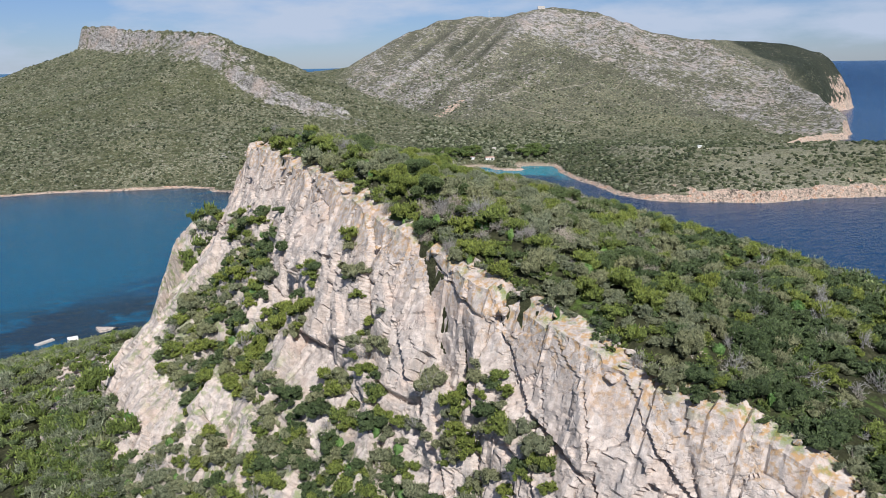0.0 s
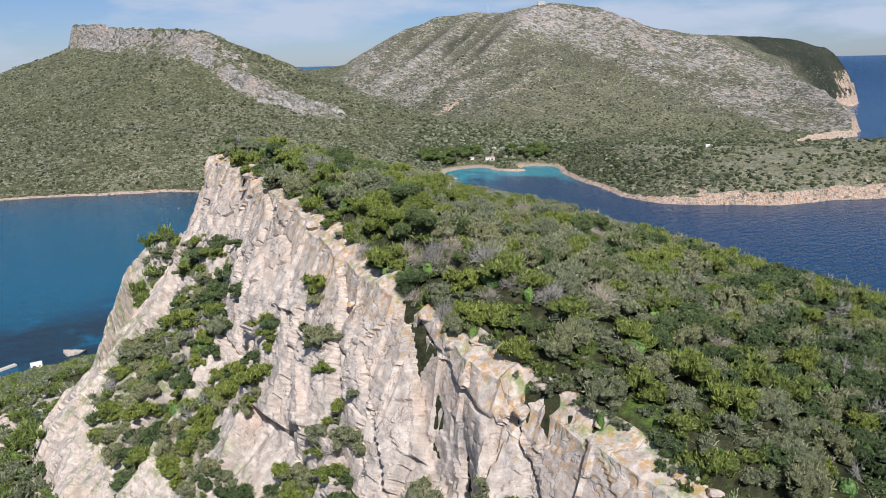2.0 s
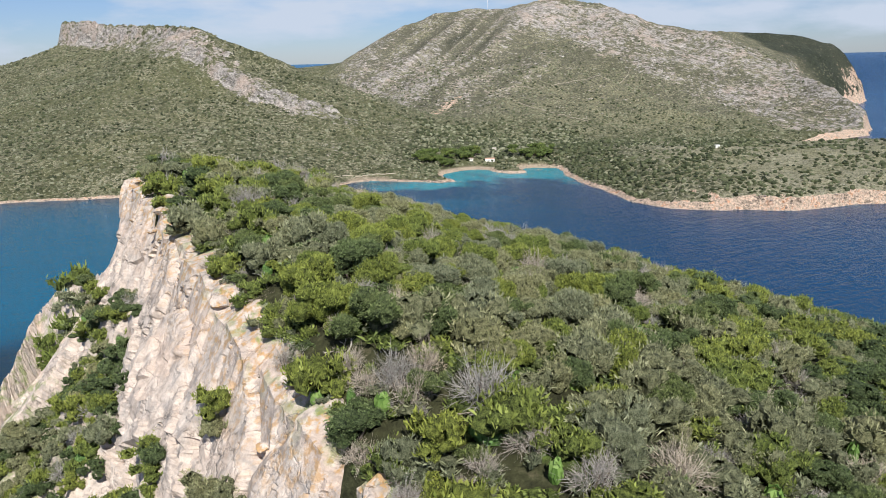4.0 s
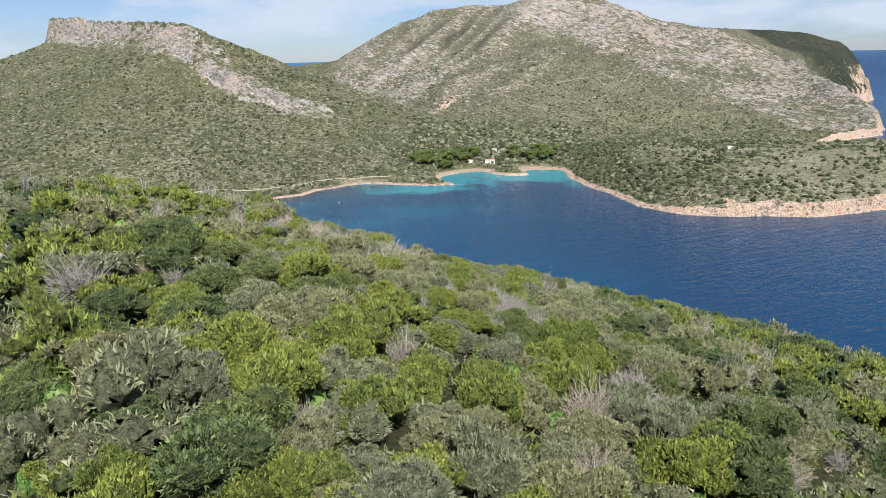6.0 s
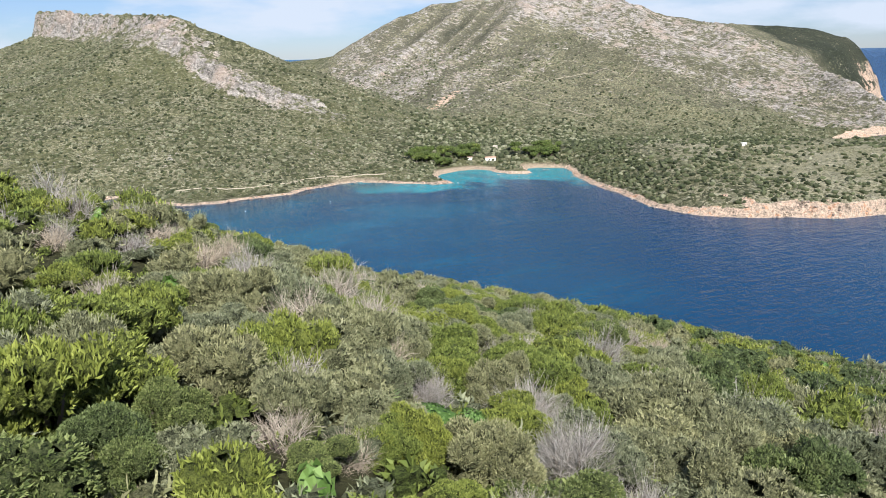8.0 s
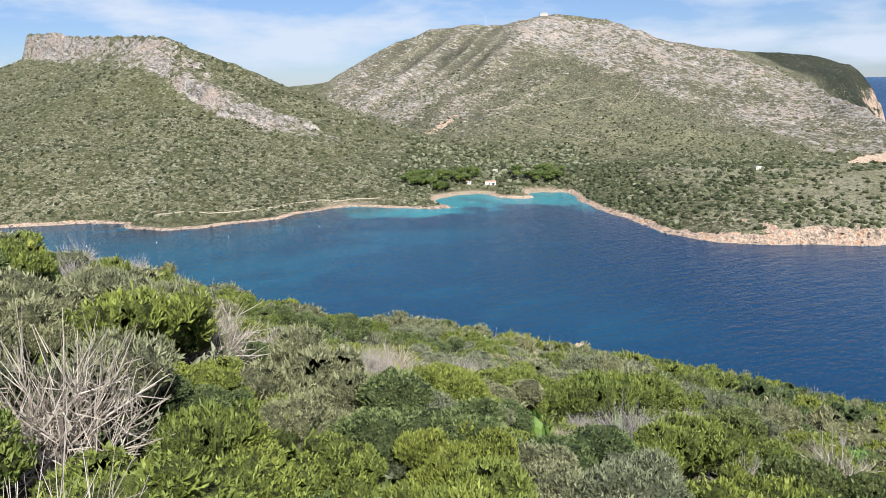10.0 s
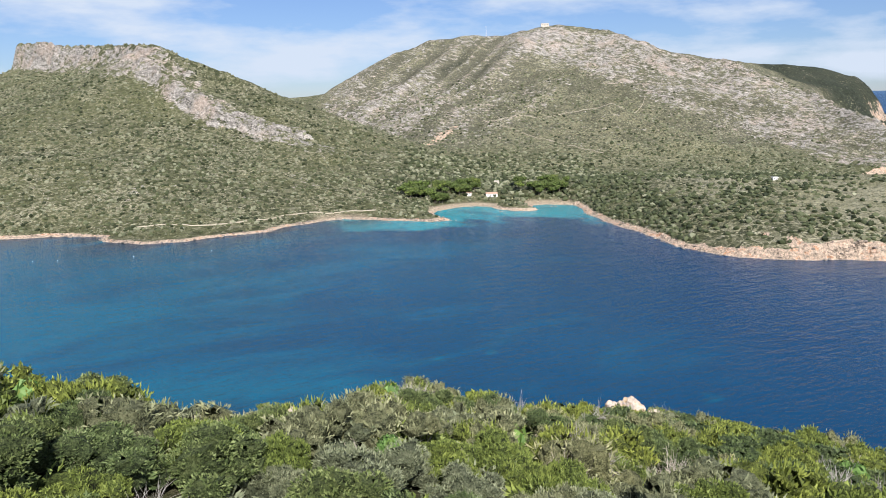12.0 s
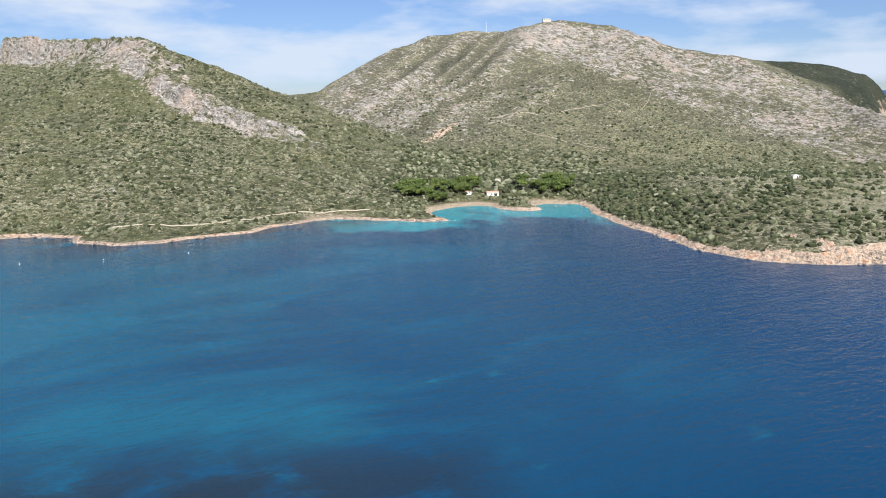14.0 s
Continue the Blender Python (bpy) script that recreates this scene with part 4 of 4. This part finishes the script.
def grow_island():
    rng = np.random.default_rng(11)
    x, y = scatter(rng, -300, 235, 40, 500, 4.15)
    cx, cy = scatter(rng, -135, 75, 80, 310, 2.4)
    ux, uy = scatter(rng, -60, 60, 90, 455, 2.9)
    first = np.arange(len(x) + len(cx) + len(ux)) < len(x)
    under = np.arange(len(first)) >= len(x) + len(cx)
    x, y = np.concatenate([x, cx, ux]), np.concatenate([y, cy, uy])
    h, n, s = island(x, y)
    off = np.abs(x - 2)
    far = (off > 95) | (y > 470)
    keep = (h > 3.5) & (~far | (rng.random(len(x)) < 0.62))
    # the bare rock: the face; shrubs hold on its ledges
    ledge = np.maximum.reduce([np.exp(-(((s - a) / ra) ** 2) - ((n - b) / rb) ** 2) for a, b, ra, rb in LEDGES])
    ledge = ledge ** 0.6
    wild = vnoise(s / 5.0, n / 4.0, 212)
    on_rock = (n > 0) & (n < 76) & (s < 375)
    keep &= (n < -0.5 - 3.0 * vnoise(s / 6.0, s * 0, 212)) | (on_rock & ((ledge * (0.8 + 0.4 * wild) > 0.36) | ((n > 3) & (wild > 0.94)))) | ((n > 0) & ~on_rock)
    keep &= first | (under & (n < -2)) | (~under & (on_rock | ((n < 0) & (n > -9))))
    small = ~first & ~under & (n < 0)
    # the wooded foot of the cliff
    cz = crest_at(x, y)[1]
    foot = on_rock & (apron(x, y) + 3.0 > np.maximum(cz - drop(np.maximum(n, 0)), shoulder(x, y))) & (h > 3.5)
    keep |= foot & (rng.random(len(x)) < 0.8)
    keep &= (fbm(x, y, 9, 2, 213) > -0.72)
    x, y, h, n, off, small, under = x[keep], y[keep], h[keep], n[keep], off[keep], small[keep], under[keep]
    kind = kind_at(rng, x, y)
    r = (2.1 + 2.1 * rng.random(len(x)) ** 1.6) * (1 + 0.25 * fbm(x, y, 35, 2, 214))
    r = np.where(off > 95, r * 1.2, r)
    r = np.where((n > 0) & (n < 76), r * rng.uniform(0.6, 1.1, len(x)), r)
    r = np.where(small, r * 0.42, np.where(under, r * 0.62, r))
    r = np.where(kind == "spurge_shrub", r * 0.5, np.where(kind == "dry_shrub", r * 0.8, r))
    tall = r * rng.uniform(0.75, 1.45, len(x))
    tall = np.where(kind == "dry_shrub", tall * 1.15, tall)
    tall = np.where(under, np.clip(tall * 0.75, 0.9, 1.7), tall)
    tall = np.where(kind == "spurge_shrub", 1.6 + 0.7 * rng.random(len(x)), np.minimum(tall, np.where((y > 322) & (x < 8), 3.2, np.where((y > 385) & (off < 60), 3.6, np.where((off < 8) & (y > 255), 4.2, 5.2)))))
    tall = np.where((np.hypot(x - 28, y - 446) < 9) | (np.hypot(x + 21, y - 413) < 5), np.minimum(tall, 2.2), tall)
    r = np.where((y > 255) & (n < 0) & (kind != "spurge_shrub"), np.minimum(r, 1.0 + tall * rng.uniform(0.8, 1.1, len(x))), r)
    turn, tone = rng.uniform(0, 6.283, len(x)), np.clip(0.30 + 0.3 * fbm(x, y, 12, 2, 215) + rng.normal(size=len(x)) * 0.16, 0, 1)
    # those on the rock stand on its real, broken surface
    for i in np.flatnonzero((n > -6) & (n < 76)):
        spot = CLIFF_TREE.ray_cast(Vector((x[i], y[i], 300)), Vector((0, 0, -1)))[0]
        if spot and abs(spot.z - h[i]) < 14:
            h[i] = spot.z if n[i] < 60 else max(h[i], spot.z)
    rows = np.stack([x, y, h - 0.25 + np.where(kind == "spurge_shrub", 0.5, 0.0), r, tall, turn, tone], 1)
    strip = ~under & (off < 44) & (y > 140) & (y < 460) & (n < 0)
    order = np.argsort(np.hypot(off, np.where(y > 330, (y - 330) * 0.7, np.maximum(255 - y, 0) * 0.45)))
    for kind_name, (material, mass, label, _) in SHRUBS.items():
        mine = order[(kind == kind_name)[order]]
        near = mine[strip[mine]][:190]
        rest = np.setdiff1d(mine, near)
        meshes = []
        for k in range(10):
            v, f, core = shape_of(kind_name, 300 + k, k // 5)
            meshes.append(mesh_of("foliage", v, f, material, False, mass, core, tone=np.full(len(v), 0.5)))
        stems = [stem_mesh(np.random.default_rng(k)) for k in range(3)]
        for k, i in enumerate(near):
            ob = new(kind_name)
            ob.empty_display_size = 0.2
            ob.location, ob.rotation_euler = rows[i, :3], (0, 0, rows[i, 5])
            ob.scale = (rows[i, 3], rows[i, 3], rows[i, 4])
            tagged(ob, label, "shrub", "scrub on the island slope")
            for nm, me in (("crown" if kind_name == "dry_shrub" else "foliage", meshes[k % 5 + (0 if k < 24 else 5)]), ("stem", stems[k % 3])):
                new(nm, me).parent = ob
        mid = rest[(off[rest] < 95) & (y[rest] < 470) & (n[rest] < 60) & ~small[rest] & ~under[rest]]
        out = np.setdiff1d(rest, mid)
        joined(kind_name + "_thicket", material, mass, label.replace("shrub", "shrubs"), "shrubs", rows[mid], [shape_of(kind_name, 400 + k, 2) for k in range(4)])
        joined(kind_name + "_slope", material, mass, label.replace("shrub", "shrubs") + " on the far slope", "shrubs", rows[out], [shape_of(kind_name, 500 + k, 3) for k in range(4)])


def grow_mainland():
    rng = np.random.default_rng(12)
    count = 60000
    u, w = rng.uniform(-0.68, 0.58, count), np.exp(rng.uniform(math.log(930), math.log(2300), count))
    x, y = u * w, w
    h, dc = mainland(x, y)
    fore = (x > 130) & (y < 1420)
    thick = fbm(x, y, 90, 4, 221)
    keep = (h > 2.5) & (dc > 9) & (beach(x, y) * (dc < 22) < 0.3) & (rng.random(len(x)) < np.where((fore & (x < 225)) | ((y < 1650) & (np.abs(x - 70) < 150)), 0.95, np.where(fore, 0.26 + 0.45 * thick, 0.50 + 0.6 * thick)))
    keep &= (h > 11) | (x < 215) | (y > 1300)
    keep &= rng.random(len(x)) > 0.85 * np.maximum(zone(x, y, LIMESTONE), zone(x, y, CRAG))
    x, y, h, fore = x[keep], y[keep], h[keep], fore[keep]
    valley = (y > 1290) & (y < 1700) & (np.abs(x - 60) < 160)
    r = rng.uniform(1.2, 2.9, len(x)) * np.where(valley, 1.35, np.where(fore, 1.25, 1.0)) * (1 + (y - 1000) / 3500)
    rows = np.stack([x, y, h - 0.3, r, r * rng.uniform(0.7, 1.0, len(x)), rng.uniform(0, 6.3, len(x)), 0.4 * rng.random(len(x))], 1)
    grey = rng.random(len(x)) < np.where(fore, 0.12, np.where(y > 1700, 0.7, 0.5))
    def clump(seed):
        """A small bush: an uneven twenty-sided crown and a few sprays."""
        g = np.random.default_rng(seed)
        bm = bmesh.new()
        bmesh.ops.create_icosphere(bm, subdivisions=1, radius=0.95)
        v = np.array([p.co for p in bm.verts])
        f = np.array([[p.index for p in q.verts] for q in bm.faces])
        bm.free()
        v = v * (1 + g.normal(size=(len(v), 1)) * 0.20) * (1, 1, 0.85) + (0, 0, 0.3)
        w_, q, core = shrub_shape(g, 2, 3, 2, 0.6, 0.4, 0.4, cut=1)
        return np.concatenate([v, w_]), np.concatenate([f, q[~core] + len(v)]), np.arange(len(f) + (~core).sum()) < len(f)
    joined("mastic_scrub", MAQUIS, MAQUIS, "dark green scrub dotting the hills across the water", "scrub", rows[~grey], [clump(600 + k) for k in range(6)])
    joined("olive_scrub", HEATH, HEATH, "grey-green scrub dotting the hills across the water", "scrub", rows[grey], [clump(620 + k) for k in range(6)])


# ---- trees, houses and small things ----
def box(bm, x0, x1, y0, y1, z0, z1):
    v = [bm.verts.new((x, y, z)) for z in (z0, z1) for x, y in ((x0, y0), (x1, y0), (x1, y1), (x0, y1))]
    for f in ((3, 2, 1, 0), (4, 5, 6, 7), (0, 1, 5, 4), (1, 2, 6, 5), (2, 3, 7, 6), (3, 0, 4, 7)):
        bm.faces.new([v[i] for i in f])


def boxed(name, dims, material, parent, label=""):
    bm = bmesh.new()
    box(bm, *dims)
    bmesh.ops.bevel(bm, geom=bm.edges[:], offset=0.03, segments=1, affect="EDGES")
    return part(name, bm, material, parent, label)


def height_at(x, y, land=True):
    f = mainland if land else island
    return float(f(np.array([float(x)]), np.array([float(y)]))[0][0])


def thing(name, at, turn, label, category, group=""):
    ob = new(name)
    ob.location, ob.rotation_euler = at, (0, 0, radians(turn))
    return tagged(ob, label, category, group)


def build_house(at, turn, wide, deep, tall, roof, label, openings, wall=None):
    """A low house with a gable roof, or a flat one when roof is 0."""
    ob = thing("house", at, turn, label, "house")
    boxed("wall", (-wide / 2, wide / 2, -deep / 2, deep / 2, -1.5, tall), wall or PLASTER, ob)
    if roof:
        bm = bmesh.new()
        e = 0.35
        pts = [(-wide / 2 - e, -deep / 2 - e, tall - 0.1), (wide / 2 + e, -deep / 2 - e, tall - 0.1), (wide / 2 + e, deep / 2 + e, tall - 0.1),
               (-wide / 2 - e, deep / 2 + e, tall - 0.1), (-wide / 2 - e, 0, tall + roof), (wide / 2 + e, 0, tall + roof)]
        v = [bm.verts.new(p) for p in pts]
        for f in ((0, 1, 5, 4), (2, 3, 4, 5), (1, 2, 5), (3, 0, 4), (3, 2, 1, 0)):
            bm.faces.new([v[i] for i in f])
        part("roof", bm, TILE, ob, "terracotta tile roof")
    else:
        boxed("parapet", (-wide / 2 - 0.12, wide / 2 + 0.12, -deep / 2 - 0.12, deep / 2 + 0.12, tall, tall + 0.35), wall or PLASTER, ob)
    for kind, x, w, z0, z1 in openings:
        o = boxed(kind, (x - w / 2, x + w / 2, -deep / 2 - 0.06, -deep / 2 + 0.1, z0, z1), DARK, ob)
        boxed("frame", (x - w / 2 - 0.1, x + w / 2 + 0.1, -deep / 2 - 0.10, -deep / 2 - 0.02, z1, z1 + 0.12), wall or PLASTER, o)
    return ob


def build_mast(at):
    ob = thing("radio_mast", at, 0, "tall red and white lattice radio mast on the ridge", "mast")
    for k in range(6):
        bm = bmesh.new()
        w = 0.9 - 0.12 * k
        for cx, cy in ((-w, -w), (w, -w), (w, w), (-w, w)):
            box(bm, cx - 0.18, cx + 0.18, cy - 0.18, cy + 0.18, k * 5, k * 5 + 5)
        box(bm, -w - 0.2, w + 0.2, -w - 0.2, w + 0.2, k * 5 + 4.6, k * 5 + 4.95)
        part("section", bm, STEEL, ob)


def build_car(at, turn):
    ob = thing("car", at, turn, "small red car parked beside the white house", "car")
    red = plain_material("red_paint", (0.45, 0.03, 0.02), (0.55, 0.05, 0.03), 2.0, 0.3, 0.0)
    bm = bmesh.new()
    box(bm, -2.0, 2.0, -0.85, 0.85, 0.3, 0.85)
    box(bm, -1.1, 1.0, -0.75, 0.75, 0.85, 1.42)
    part("body", bm, red, ob)
    for x in (-1.25, 1.25):
        for y in (-0.8, 0.8):
            bm = bmesh.new()
            bmesh.ops.create_cone(bm, cap_ends=True, segments=12, radius1=0.31, radius2=0.31, depth=0.2, matrix=Matrix.Translation((x, y, 0.31)) @ Matrix.Rotation(radians(90), 4, "X"))
            part("wheel", bm, DARK, ob)


def limb(bm, a, b, r0, r1):
    a, b = Vector(a), Vector(b)
    q = (b - a).to_track_quat("Z", "Y").to_matrix()
    rings = [[bm.verts.new(c + q @ Vector((r * math.cos(t), r * math.sin(t), 0))) for t in (0, 1.05, 2.09, 3.14, 4.19, 5.24)] for c, r in ((a, r0), (b, r1))]
    for i in range(6):
        bm.faces.new((rings[0][i], rings[0][(i + 1) % 6], rings[1][(i + 1) % 6], rings[1][i]))


def plant_pines():
    crowns, trunks = [], []
    for k in range(5):
        rng = np.random.default_rng(700 + k)
        v, f, core = shrub_shape(rng, 9, 200, 3, 0.2, 0.4, 0.45, 0.6)
        v = v * (0.60, 0.60, 0.70) + (0, 0, 0.30)
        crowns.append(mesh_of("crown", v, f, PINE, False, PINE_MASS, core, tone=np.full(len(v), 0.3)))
        bm = bmesh.new()
        limb(bm, (0, 0, -0.08), (0.02, 0.01, 0.62), 0.035, 0.018)
        for j in range(4):
            limb(bm, (0.01, 0.0, 0.34 + 0.07 * j), (0.3 * math.cos(j * 1.7), 0.3 * math.sin(j * 1.7), 0.62 + 0.04 * j), 0.012, 0.006)
        me = bpy.data.meshes.new("trunk")
        bm.to_mesh(me)
        bm.free()
        me.materials.append(BARK)
        trunks.append(me)
    rng = np.random.default_rng(5)
    spots = [(-72 + 96 * t + rng.uniform(-9, 9), 1268 + 66 * t + rng.uniform(0, 42)) for t in rng.random(46)]
    spots += [(78 + 66 * t + rng.uniform(-6, 6), 1318 + rng.uniform(0, 36)) for t in rng.random(26)]
    for k, (x, y) in enumerate(spots):
        h, dc = mainland(np.array([x]), np.array([y]))
        if dc[0] < 12:
            continue
        tall = rng.uniform(10, 16)
        ob = thing("pine_tree", (x, y, h[0] - 0.3), rng.uniform(0, 360), "green maritime pine with a broad crown behind the beach", "tree", "pines behind the beach")
        ob.scale = (tall, tall, tall)
        new("crown", crowns[k % 5]).parent = ob
        new("trunk", trunks[k % 5]).parent = ob


def rock_mesh(name, seed, stretch=(1, 1, 1), cuts=9, lichen=0.5, fine=3, rough=0.10, material=None):
    """A broken block: a ball cut by flat planes, then roughened."""
    rng = np.random.default_rng(seed)
    bm = bmesh.new()
    bmesh.ops.create_icosphere(bm, subdivisions=fine, radius=1.0)
    planes = [(Vector(rng.normal(size=3)).normalized(), rng.uniform(0.45, 0.85)) for _ in range(cuts)]
    for v in bm.verts:
        for n, d in planes:
            over = v.co.dot(n) - d
            if over > 0:
                v.co -= n * over * 0.92
        v.co += v.co.normalized() * (rough * noise.fractal(v.co * 2.2 + Vector((seed, 0, 0)), 0.8, 2.0, 4))
        v.co = Vector((v.co.x * stretch[0], v.co.y * stretch[1], v.co.z * stretch[2]))
    me = bpy.data.meshes.new(name)
    bm.to_mesh(me)
    bm.free()
    count = len(me.vertices)
    me.attributes.new("lichen", "FLOAT", "POINT").data.foreach_set("value", np.full(count, lichen, np.float32))
    me.attributes.new("moss", "FLOAT", "POINT").data.foreach_set("value", np.full(count, 0.1, np.float32))
    me.materials.append(material or ROCK)
    return me


def place_rocks():
    big = new("boulder", rock_mesh("boulder", 3, (4.3, 3.5, 5.0), 14, 0.5, 5, 0.30))
    big.location = (29.0, 451, 77.8)
    tagged(big, "large pale boulder with orange lichen standing above the scrub", "boulder")
    small = new("boulder", rock_mesh("boulder", 8, (1.9, 1.4, 2.0), 14, 0.2, 4, 0.25))
    small.location = (-21.5, 416.0, height_at(-21.5, 416, False) + 1.6)
    tagged(small, "white limestone boulder at the edge of the scrub", "boulder")
    side = new("boulder", rock_mesh("boulder", 12, (1.2, 1.1, 0.9), 9, 0.9))
    side.location = (33.2, 450, 79.6)
    tagged(side, "small orange-stained boulder beside the large one", "boulder")
    rng = np.random.default_rng(21)
    shapes = [rock_mesh("rim_rock", 30 + k, (1.2, 1.0, 0.75), 10, 0.85) for k in range(6)]
    for k in range(70):
        s = np.array([rng.uniform(20, 320)])
        n = rng.normal() * 1.8 - 1.0
        x, y, z, tx, ty = cliff_point(s, s * 0)
        px, py = float(x[0] - ty[0] * n), float(y[0] + tx[0] * n)
        ob = new("rim_rock", shapes[k % 6])
        size = rng.uniform(0.4, 1.5)
        ob.location = (px, py, height_at(px, py, False) - size * 0.2)
        ob.rotation_euler = (rng.uniform(-0.4, 0.4), rng.uniform(-0.4, 0.4), rng.uniform(0, 6.3))
        ob.scale = (size, size * rng.uniform(0.7, 1.2), size * rng.uniform(0.7, 1.1))
        tagged(ob, "broken limestone block with orange lichen on the cliff rim", "rock", "rocks on the cliff rim")
    rng = np.random.default_rng(22)
    shapes = [rock_mesh("shore_rock", 50 + k, (1.3, 1.0, 0.6), 10, 0.0, 2, 0.10, SHORE_ROCK) for k in range(5)]
    line = EAST_COAST[:14] + WEST_COAST[4:20]
    for k in range(280):
        i = rng.integers(0, len(line) - 1)
        t = rng.random()
        x, y = (line[i][j] + (line[i + 1][j] - line[i][j]) * t + rng.normal() * 2.0 for j in (0, 1))
        ob = new("shore_rock", shapes[k % 5])
        size = rng.uniform(0.6, 2.1)
        ob.location, ob.scale = (x, y, max(0.0, height_at(x, y)) + 0.1 * size), (size, size, size)
        ob.rotation_euler = (0, 0, rng.uniform(0, 6.3))
        tagged(ob, "brown weathered rock along the waterline", "rock", "rocks along the shore")


def lay_track(name, pts, width, label):
    """A pale path laid on the land."""
    vs = []
    for p, q in zip(pts, pts[1:]):
        long = math.dist(p, q)
        for t in np.arange(0, 1, 4.0 / long):
            x, y = p[0] + (q[0] - p[0]) * t, p[1] + (q[1] - p[1]) * t
            vs.append((x, y, -(q[1] - p[1]) / long, (q[0] - p[0]) / long))
    vs = np.array(vs)
    vs[:, 0] += 1.5 * fbm(vs[:, 0], vs[:, 1], 25, 2, 301)
    vs[:, 1] += 1.5 * fbm(vs[:, 0], vs[:, 1], 25, 2, 302)
    w = width * (0.75 + 0.5 * vnoise(vs[:, 0] / 9, vs[:, 1] / 9, 303))
    rows = []
    for side in (-1, -0.5, 0.5, 1):
        x, y = vs[:, 0] + vs[:, 2] * w * side / 2, vs[:, 1] + vs[:, 3] * w * side / 2
        rows.append(np.stack([x, y, mainland(x, y)[0] + (0.9 if abs(side) < 1 else -0.6)], -1))
    v = np.stack(rows, 0)
    me = mesh_of(name, v.reshape(-1, 3), grid_faces(*v.shape[:2])[:, ::-1], SANDTRACK)
    tagged(new(name, me), label, "path", kind="structure")


def float_buoys():
    bm = bmesh.new()
    bmesh.ops.create_uvsphere(bm, u_segments=10, v_segments=8, radius=0.34)
    me = bpy.data.meshes.new("float")
    bm.to_mesh(me)
    bm.free()
    me.materials.append(BUOY)
    bm = bmesh.new()
    bmesh.ops.create_cone(bm, cap_ends=True, segments=8, radius1=0.14, radius2=0.08, depth=0.5, matrix=Matrix.Translation((0, 0, 0.7)))
    top = bpy.data.meshes.new("ring")
    bm.to_mesh(top)
    bm.free()
    top.materials.append(BUOY)
    for k in (0, 2, 3, 6, 9, 13):
        t = k / 14
        x, y = -420 + 290 * t, 960 + 108 * t - 26 * math.sin(math.pi * t)
        ob = thing("buoy", (x, y, 0.15), 0, "white mooring buoy floating off the shore", "buoy", "buoys along the bathing limit")
        new("float", me).parent = ob
        new("ring", top).parent = ob


grow_mainland()
plant_pines()
build_house((40, 1318, height_at(40, 1318)), 6, 15, 7, 3.6, 1.5, "white plastered house with a terracotta roof behind the beach",
            [("window", -5, 1.1, 1.2, 2.4), ("door", -1.5, 1.2, 0.1, 2.3), ("window", 2, 1.1, 1.2, 2.4), ("window", 5.2, 1.1, 1.2, 2.4)])
build_house((10, 1322, height_at(10, 1322)), -12, 7, 5, 3.0, 1.3, "small white building with a red roof beside the beach", [("door", -1.2, 1.2, 0.1, 2.2), ("window", 1.6, 1.0, 1.2, 2.2)])
build_house((363, 1203, height_at(363, 1203)), 8, 6.5, 5, 3.0, 0, "lone pale flat-roofed house in the scrub", [("window", -1.6, 0.9, 1.2, 2.2), ("door", 1.3, 1.0, 0.1, 2.1)])
build_house((242, 2544, height_at(242, 2544)), 4, 22, 9, 8, 0, "ruined stone signal station on the summit",
            [("window", -7, 1.4, 4.5, 6.2), ("window", -2.5, 1.4, 4.5, 6.2), ("window", 2.5, 1.4, 4.5, 6.2), ("window", 7, 1.4, 4.5, 6.2), ("door", 0, 1.6, 0.5, 2.8)], STONEWALL)
build_house((-254, 464, 1.4), 35, 6, 4, 2.8, 0, "white boathouse at the foot of the wooded slope", [("door", -1.2, 1.4, 0.1, 2.2), ("window", 1.7, 0.9, 1.1, 2.0)])
build_house((50, 1386, height_at(50, 1386)), -8, 7, 5, 5.5, 0, "roofless ruin of stone among the trees", [("window", 0, 1.0, 2.5, 3.8)], STONEWALL)
build_mast((77, 2590, height_at(77, 2590)))
build_car((18, 1337, height_at(18, 1337)), 12)
jetty = thing("jetty", (-274, 466, 0), 62, "short stone jetty reaching into the sea", "jetty")
boxed("deck", (-6, 6, -1.6, 1.6, -2, 1.0), STONEWALL, jetty)
boxed("bollard", (5.2, 5.6, -0.2, 0.2, 1.0, 1.5), STEEL, jetty)
reef = new("boulder", rock_mesh("boulder", 77, (10, 6, 3.2), 10, 0.0))
reef.location = (-246, 490, 0.4)
tagged(reef, "flat pale rock reaching into the sea by the boathouse", "boulder")
place_rocks()
lay_track("path_upper", [(67, 1994), (141, 2002), (211, 1978), (283, 1978), (320, 1945), (343, 1950), (406, 2042), (427, 2102)], 1.5, "pale gravel track across the mountainside")
lay_track("path_lower", [(49, 2002), (99, 1922), (160, 1826), (215, 1754), (260, 1686)], 1.0, "narrow footpath down to the bay")
lay_track("path_shore", [(-343, 1102), (-285, 1106), (-239, 1130), (-205, 1168), (-168, 1202), (-130, 1214), (-100, 1210)], 0.9, "sandy track along the west shore")
float_buoys()
grow_island()
